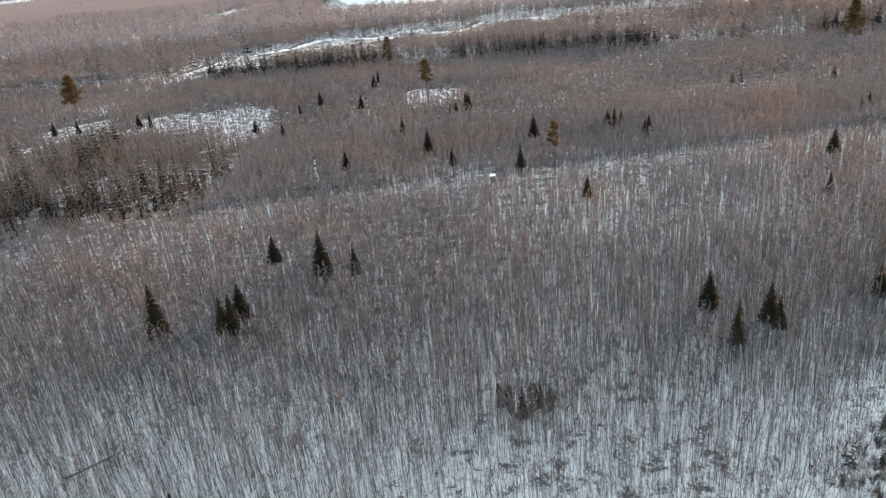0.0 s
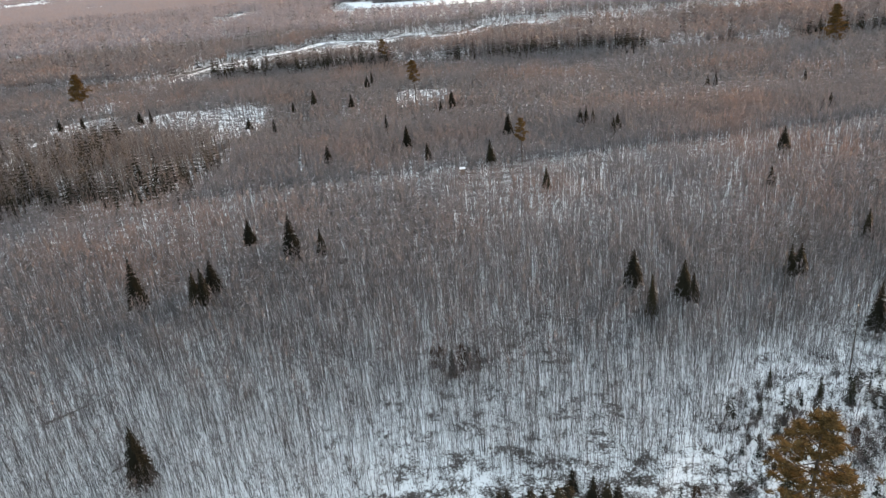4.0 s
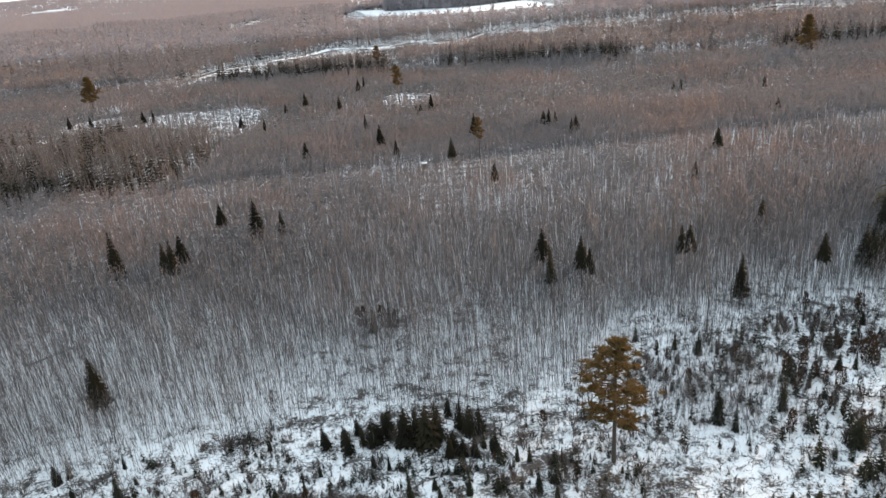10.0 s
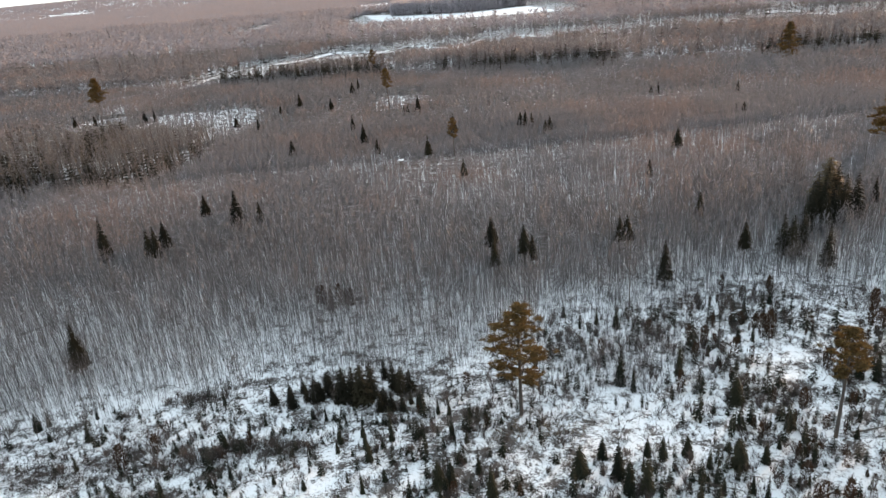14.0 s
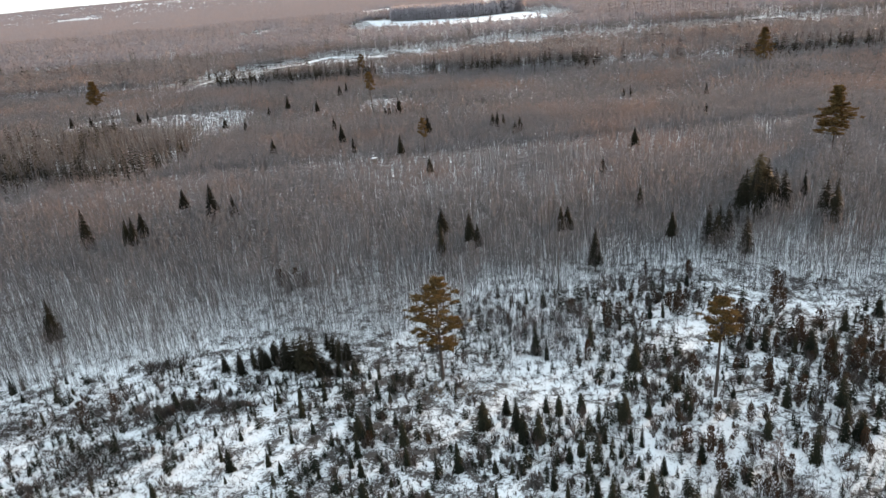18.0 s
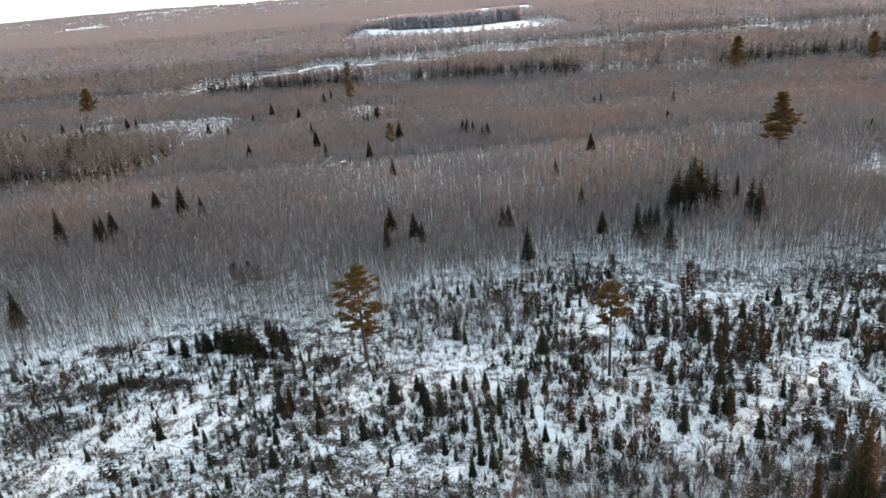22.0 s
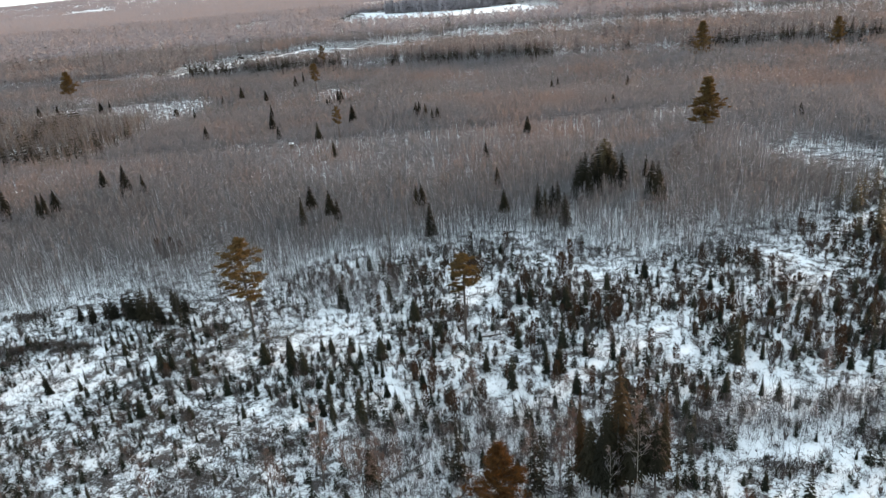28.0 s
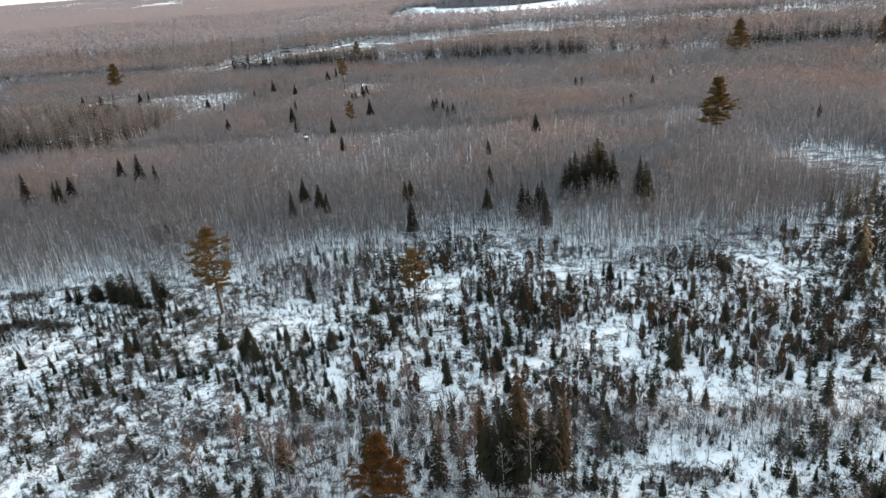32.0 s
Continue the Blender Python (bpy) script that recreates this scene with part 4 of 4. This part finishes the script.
# low dark heath bushes on the open snow
HEATH = []
for k, r0 in enumerate((0.55, 0.75)):
    leaves, stem = brown_tree(580 + k, r0, 320)
    HEATH.append(Kind("heath_bush", [("crown", leaves, HEATH_LEAF), ("stem", stem, DARK_BARK)], "low dark heath bush half buried in open snow", "bush", "heath bushes"))
ex, ey = sown(88, 142, 4, 32, 0.16)
keep = hash_noise(ex, ey, 0.35, 65) > -0.35
for k, (x, y) in enumerate(zip(ex[keep], ey[keep])):
    HEATH[k % 2].plant(x, y, rng.uniform(0.45, 1.25), rng.uniform(0.8, 1.3), None, 0.12)

# low brush, dead stalks and slash sticking out of the snow
qx, qy = sown(-95, 200, -10, 150, 4.0)
d = stand_edge(qx) - qy
brush = 0.42 + 1.2 * scrub_patch(qx, qy) + 0.38 * np.clip((74 - qx) / 30, 0, 1) * np.clip((41 - qy) / 14, 0, 1) + 0.5 * hash_noise(qx, qy, 0.35, 61) + 0.7 * hash_noise(qx, qy, 1.0, 62)
ok = in_view(qx, qy, 6) & ((d > -12) | (opening(qx, qy) > 0.5)) & (rng.random(len(qx)) < np.clip(brush, 0.06, 1)) & (rng.random(len(qx)) < np.where(opening(qx, qy) > 0.5, 0.6, np.clip((d + 12) / 14, 0.15, 1)))
bareness = np.exp(-(((qx - 110) / 14) ** 2 + ((qy - 17) / 8) ** 2))
ok &= rng.random(len(qx)) > 0.6 * bareness
qx, qy = qx[ok], qy[ok]
pick = rng.integers(len(SCRUB), size=5200)
spots = np.array(SCRUB)[pick]
ax_, ay_ = spots[:, 0] + rng.normal(0, 0.62, 5200) * spots[:, 2], spots[:, 1] + rng.normal(0, 0.62, 5200) * spots[:, 3]
qx, qy = np.concatenate([qx, ax_]), np.concatenate([qy, ay_])
LOW = [shrub(640 + k, 5, 1, 1.3, 0.085) for k in range(6)]
bsh = scatter(LOW, qx, qy, land(qx, qy) - 0.05, rng.uniform(0.25, 0.9, len(qx)), rng.uniform(0.35, 1.0, len(qx)), lean=0.15)
stuff("low_brush", [("stalks", bsh, SHRUB_TWIG)], "low dead brush and stalks sticking out of the snow", "brush")
# tan dead grass round the foot of the tall pine
dx_, dy_ = rng.normal(29, 4.0, 420), rng.normal(57, 1.5, 420)
grass = scatter([shrub(670 + k, 14, 0, 0.8, 0.03) for k in range(4)], dx_, dy_, land(dx_, dy_) - 0.03, rng.uniform(0.3, 0.85, 420), rng.uniform(0.4, 0.9, 420), lean=0.2)
stuff("dead_grass", [("blades", grass, DRY_GRASS)], "tan dead grass in the snow below a tall pine", "grass")
mx, my = sown(-260, 330, 350, 640, 0.10)
ok = in_view(mx, my, 30) & marsh(mx, my) & (my > wood_edge(mx) + 15) & ((near_line(mx, my, RIVER) > 26) | (rng.random(len(mx)) < 0.22)) & (hash_noise(mx, my, 0.09, 64) > -0.35)
reeds = scatter([shrub(650 + k, 8, 2, 0.7, 0.08) for k in range(3)], mx[ok], my[ok], land(mx[ok], my[ok]), rng.uniform(0.8, 2.6, ok.sum()), rng.uniform(1.0, 3.0, ok.sum()))
stuff("marsh_brush", [("stalks", reeds, SHRUB_TWIG)], "brown brush along a frozen stream", "brush")
# whips: thin saplings along the edge and in the wet strip of the clearing
hx, hy = sown(-60, 170, -5, 115, 3.2)
strip = np.exp(-((hy - 23 - 0.02 * (hx - 64)) / 4.6) ** 2) * (hx > 50) + 0.9 * np.exp(-(((hx - 68) / 16) ** 2 + ((hy - 11) / 10) ** 2)) + 0.45 * np.exp(-((stand_edge(hx) - hy - 5) / 4.5) ** 2) * (hx > 25) + 0.9 * np.exp(-(((hx - 44) / 11) ** 2 + ((hy - 75) / 10) ** 2))
ok = in_view(hx, hy, 6) & (rng.random(len(hx)) < strip)
whips = scatter([shrub(660 + k, 3, 4, 0.22, 0.014) for k in range(5)], hx[ok], hy[ok], land(hx[ok], hy[ok]) - 0.05, rng.uniform(1.4, 3.4, ok.sum()))
stuff("sapling_whips", [("stems", whips, GREY_TWIG)], "thin leafless saplings in a thawed strip of the clearing", "saplings")
# undergrowth inside the stand
ux, uy = sown(-150, 200, 65, 185, 0.14)
ok = in_view(ux, uy) & (uy > stand_edge(ux)) & (opening(ux, uy) < 0.5) & (rng.random(len(ux)) < 0.5 + 0.5 * hash_noise(ux, uy, 0.12, 63))
und = scatter([shrub(680 + k, 7, 3, 0.6, 0.03) for k in range(4)], ux[ok], uy[ok], land(ux[ok], uy[ok]), rng.uniform(0.6, 2.2, ok.sum()))
stuff("undergrowth", [("twigs", und, SHRUB_TWIG)], "thin leafless undergrowth below the aspens", "undergrowth")

# ---- the mixed clump near the flight, and other bare trees ----
b1, bt1 = bare_tree(700, 16, 0.17, 0.46, 0.0034, 7, 4, True, 0.42)
BIRCH = Kind("birch", [("trunk", b1[0], BIRCH_BARK), ("crown", bt1, ASPEN_TWIG)] + [("limb", l, BIRCH_BARK) for l in b1[1:]], "pale leafless birch with fine spreading twigs", "birch", "bare birches")
b2, bt2 = bare_tree(702, 30, 0.125, 0.25, 0.0052, 10, 5, True, 0.50)
LARCH = Kind("bare_tree", [("trunk", b2[0], DARK_BARK), ("crown", bt2, PINK_TWIG)] + [("limb", l, DARK_BARK) for l in b2[1:]], "tall slim leafless tree with pinkish-brown twigs", "bare tree", "slim bare trees")
b3, bt3 = bare_tree(704, 20, 0.25, 0.3, 0.0045, 8, 4, True, 0.7)
DARK_TREE = Kind("bare_tree", [("trunk", b3[0], DARK_BARK), ("crown", bt3, SHRUB_TWIG)] + [("limb", l, DARK_BARK) for l in b3[1:]], "broad dark leafless tree above the aspens", "bare tree", "broad bare trees")
CLUMP = [spruce_kind(720, 0.125, "tall_spruce", "tall narrow rust-tinged spruce in a clump", "spruces of the clump", RUST_NEEDLE, tiers=34, per=12, ragged=0.3, low=0.18),
         spruce_kind(721, 0.20, "tall_spruce", "dark green spruce with bare lower trunk in a clump", "spruces of the clump", tiers=22, per=9, low=0.34, ragged=0.35, power=0.6),
         spruce_kind(722, 0.13, "tall_spruce", "thin see-through spruce beside a clump", "spruces of the clump", tiers=17, per=5, sprigs=3, low=0.12, ragged=0.5)]
CLUMP[0].plant(85.7, 12.9, 17.5, 0.95)
for x, y, h, w in [(81.1, 13, 13.4, 0.55), (91.1, 13, 13.6, 0.45)]:
    CLUMP[0].plant(x, y, h, w)
for x, y, h, w in [(84.1, 12, 12.5, 0.7), (88.2, 12, 11.7, 0.7), (90.6, 12, 11, 0.5), (82, 11, 11, 0.75), (86.5, 10.4, 10.9, 0.75), (89.5, 11, 10.6, 0.7), (83, 9.6, 10.1, 0.75), (55.4, 12.9, 7.1, 0.8)]:
    CLUMP[1].plant(x, y, h, w)
for x, y, h, w in [(75.4, 12, 11.2, 0.75), (76.2, 11, 9.1, 0.8), (66.3, 14, 11.5, 0.7), (79.3, 10, 8.2, 0.8), (91.9, 10.4, 10.2, 0.5), (85.2, 11.4, 11.4, 1.0)]:
    CLUMP[2].plant(x, y, h, w)
for x, y, h in [(87.0, 9.2, 11.2), (83.8, 8.6, 9.0), (-0.9, 363.9, 13.7), (102.4, 117.4, 8.6)]:
    BIRCH.plant(x, y, h, 1.0)
for x, y, h in [(89.5, 10.6, 10.6), (90.9, 13.7, 11.6), (88.3, 14.9, 11.5), (80.1, 13.9, 11.4), (78.4, 12.2, 9.6), (49, 14, 12.6), (54.5, 11.4, 9.5), (56.4, 11.4, 10.2),
                (28.2, 10.9, 7.9), (43, 12.2, 8.6), (44.5, 12.3, 6.3), (118.3, 30.7, 7.5), (81.8, 31.7, 4.8), (68.2, 33.4, 7.2), (112.8, 22.2, 4.2), (58.7, 14.8, 8), (51.9, 15.8, 7.1), (75.1, 15.7, 7.9)]:
    LARCH.plant(x, y, h, rng.uniform(0.9, 1.3))
for x, y, h in [(103.1, 143.7, 11.8), (61.2, 128.7, 9.6), (63.7, 81.9, 6.6), (56.6, 80.7, 7.8), (-6.4, 97.9, 5.4), (-3.8, 98.6, 4.5), (124.5, 132.6, 10.6), (135.3, 150.6, 10.6)]:
    DARK_TREE.plant(x, y, h, 0.9)
# golden conifers at the east rim
EASTRIM = spruce_kind(730, 0.20, "conifer", "olive-gold conifer beside the open snow patch", "conifers at the east rim", OLIVE_NEEDLE, tiers=14, per=8, ragged=0.4)
for x, y, h in [(154.9, 105.1, 8.7), (157.1, 101.7, 9.6), (159.9, 104.1, 9.6), (157.5, 92.3, 9.6), (149.9, 74.7, 8.6), (153.1, 83.8, 7.7), (163.1, 97.2, 9.6), (150.1, 86.1, 6.7), (167.2, 112.6, 8.7), (156.5, 114.7, 7.7), (154.6, 72.1, 6.7), (148.4, 66.3, 5.7)]:
    EASTRIM.plant(x, y, h, rng.uniform(0.85, 1.15))
# dead snags and fallen trunks
sn = tube([(0, 0, -0.02), (0.006, 0.002, 0.5), (-0.004, 0.006, 1.0)], (0.009, 0.006, 0.0015), 6)
r_ = np.random.default_rng(740)
stubs = []
for k in range(9):
    z, a, ln = 0.35 + 0.065 * k + 0.03 * r_.random(), r_.uniform(0, 6.28), r_.uniform(0.03, 0.07)
    stubs.append(("branch_stub", tube([(0, 0, z), (math.cos(a) * ln, math.sin(a) * ln, z + r_.uniform(-0.01, 0.03))], (0.003, 0.0006), 3), DARK_BARK))
SNAG = Kind("dead_snag", [("trunk", sn, DARK_BARK)] + stubs, "dead standing trunk with short broken branches", "dead tree", "dead snags")
for x, y, h in [(50.7, 113.6, 15.3), (52.8, 120.2, 12.4), (49.7, 91.6, 13.3), (-43.3, 92.4, 7.5), (49.2, 114.1, 11.4), (-56, 113.7, 11.7), (-81.8, 131.7, 11), (6.5, 130.1, 11.2), (111.4, 96.2, 10.5), (127.3, 156.3, 11.6), (-20.4, 123.5, 9), (83.2, 128.7, 10.6)]:
    SNAG.plant(x, y, h, 1.0)


def fallen(x0, y0, x1, y1, z0, z1, r):
    """A fallen trunk with broken branch stubs."""
    a, b = np.array([x0, y0, z0 + float(land(x0, y0))]), np.array([x1, y1, z1 + float(land(x1, y1))])
    root = new("fallen_trunk")
    part("trunk", mesh_of("trunk", *tube([a, (a + b) / 2 + np.array([0.1, 0, -0.05]), b], (r, r * 0.8, r * 0.35), 7), WOOD), root)
    for t in np.linspace(0.3, 0.92, 6):
        p = a + (b - a) * t
        tip = p + rng.normal(0, 0.35, 3) + np.array([0, 0, 0.45])
        part("branch_stub", mesh_of("branch_stub", *tube([p, tip], (r * 0.25, r * 0.06), 4), WOOD), root)
    return tagged(root, "dark fallen trunk lying between bare aspens", "fallen tree", "fallen trunks")


fallen(-69.4, 98.9, -62.2, 102.5, 0.5, 1.6, 0.16)
fallen(-54.4, 86, -48.9, 89.8, 0.3, 0.9, 0.12)
fallen(57.7, 15.3, 62.2, 17.8, 0.3, 0.8, 0.14)
fallen(69.1, 51.4, 73.9, 52.2, 0.25, 0.4, 0.13)
fallen(131.7, 49.3, 140.4, 50.7, 0.3, 0.5, 0.13)
fallen(45.8, 44.5, 51.3, 41.6, 0.25, 0.5, 0.11)

# ---- hunting stand by the trail ----


def box(cx, cy, z0, sx_, sy_, sz, bev=0.02):
    bm = bmesh.new()
    bmesh.ops.create_cube(bm, size=1.0)
    bmesh.ops.scale(bm, vec=(sx_, sy_, sz), verts=bm.verts)
    bmesh.ops.translate(bm, vec=(cx, cy, z0 + sz / 2), verts=bm.verts)
    bmesh.ops.bevel(bm, geom=bm.edges[:], offset=bev, segments=2, affect="EDGES")
    return bm


def box_part(name, bm, mat, parent, label=""):
    me = bpy.data.meshes.new(name)
    bm.to_mesh(me)
    bm.free()
    me.materials.append(mat)
    return part(name, me, parent, label)


blind = new("hunting_stand")
blind.location = (1.9, 200.0, float(land(1.9, 200.0)))
for lx, ly in ((-0.5, -0.5), (0.5, -0.5), (-0.5, 0.5), (0.5, 0.5)):
    box_part("leg", box(lx, ly, -0.1, 0.11, 0.11, 2.9), WOOD, blind)
cabin = box_part("cabin", box(0, 0, 2.7, 1.25, 1.25, 1.6), WOOD, blind)
box_part("window", box(0, -0.63, 3.5, 0.7, 0.03, 0.35, 0.006), DARK_BARK, cabin)
roof = box_part("roof", box(0, 0, 4.3, 1.7, 1.7, 0.1), WOOD, blind)
box_part("snow_cap", box(0, 0, 4.4, 1.72, 1.72, 0.28, 0.1), FIELD, roof, "thick white snow on the roof")
for k in range(5):
    box_part("rung", box(0, -0.62, 0.4 + 0.5 * k, 0.6, 0.05, 0.05, 0.01), WOOD, blind)
tagged(blind, "small wooden hunting stand on legs with snowy roof", "hunting stand")

# ---- conifers of the woods behind ----
FARCON = [conifer(760 + k, 7, 5, r, 0.10, 0.15, 1, 0.35) for k, r in enumerate((0.16, 0.20, 0.13))]
CLOSER = [conifer(795 + k, 11, 6, r, 0.08, 0.25, 1, 0.25, 0.7) for k, r in enumerate((0.15, 0.18, 0.13))]
FARCON += [conifer(770 + k, 5, 4, r, 0.10, 0.15, 1, 0.35) for k, r in enumerate((0.18, 0.22, 0.15))]


def conifer_stuff(name, x, y, h, label, mat=NEEDLE, wide=1.0, kinds=FARCON):
    pick = rng.integers(3, size=len(x)) + np.where(y < 620, 0, 3)
    state = rng.bit_generator.state
    c = scatter([t[0] for t in kinds], x, y, land(x, y), h, h * wide, pick)
    rng.bit_generator.state = state
    b = scatter([t[1] for t in kinds], x, y, land(x, y), h, h * wide, pick)
    stuff(name, [("crowns", c, mat), ("trunks", b, DARK_BARK)], label, "conifers")


# the dark row along the wood's front
x = rng.uniform(-140, 320, 900)
y = wood_edge(x) + rng.gamma(1.5, 7, 900) - 2
ok = hash_noise(x, y, 0.06, 71) > -0.15
conifer_stuff("conifer_row", x[ok], y[ok], rng.uniform(7, 14, ok.sum()), "dark row of spruces along the edge of the wood", kinds=CLOSER + CLOSER)
# scattered among the bare woods
x, y = wood_feet(350, 1320, 0.003, 90)
ok = (hash_noise(x, y, 0.018, 72) > np.where(x < -60, -0.6, 0.25))
conifer_stuff("scattered_conifers", x[ok], y[ok], rng.uniform(8, 18, ok.sum()), "dark conifers scattered through the bare woods", wide=1.1)
# the west wood: tall bare crowns over snow with dark spruces
x, y = sown(-208, -70, 195, 285, 0.055)
ok = in_view(x, y, 30) & (west_wood(x, y) > 0.5) & (opening(x, y) < 0.5)
ww = grow((x[ok], y[ok]), [bare_tree(780 + k, 11, 0.17, 0.52, 0.0075, 4, 3) for k in range(5)], 10.0, 13.5)
stuff("west_wood", [("trunks", ww[0], DARK_BARK), ("twigs", ww[1], GREY_TWIG)], "tall bare trees over snow with grey-brown crowns", "woods")
x, y = sown(-235, -76, 195, 390, 0.03)
ok = in_view(x, y, 30) & (opening(x, y) < 0.5) & (hash_noise(x, y, 0.05, 75) > 0.0) & ((west_wood(x, y) > 0.5) | ((x < -120) & (y < 300)))
wx, wy = sown(-235, -132, 200, 295, 0.06)
keep = in_view(wx, wy, 30) & (hash_noise(wx, wy, 0.07, 76) > -0.3)
x, y = np.concatenate([x[ok], wx[keep]]), np.concatenate([y[ok], wy[keep]])
conifer_stuff("west_conifers", x, y, rng.uniform(7, 13, len(x)), "dark spruces in the west wood among bare trees", kinds=CLOSER + CLOSER)
# the plantation behind the far field: close crowns, rounded by distance, haze put into their colour
x, y = sown(-66, 142, 0, 75, 0.05)
y = y + np.interp(x, [-60, 41, 90, 138], [1136, 1070, 1082, 1118])
h = rng.uniform(18, 22, len(x)) * np.where(np.abs(x - 88) < 9, 0.75, 1.0)
crowns, boles = joined_trees(x, y, h, [brown_tree(790 + k, r, 70) for k, r in enumerate((0.13, 0.16, 0.18))], rng.integers(3, size=len(x)))
stuff("plantation", [("crowns", crowns, HAZED_NEEDLE), ("trunks", boles, DARK_BARK)], "dense conifer plantation behind a snow field, greyed for haze", "conifers")
# tall conifers beyond the field's east end, needle colour paled for haze
x, y = np.concatenate([rng.normal(235, 26, 60), rng.normal(300, 50, 90), rng.normal(205, 12, 16)]), np.concatenate([rng.normal(850, 28, 60), rng.normal(760, 45, 90), rng.normal(880, 12, 16)])
conifer_stuff("far_conifers", x, y, rng.uniform(13, 25, len(x)), "tall conifers beyond a snow field, greyed for haze", HAZED_NEEDLE, wide=1.25)
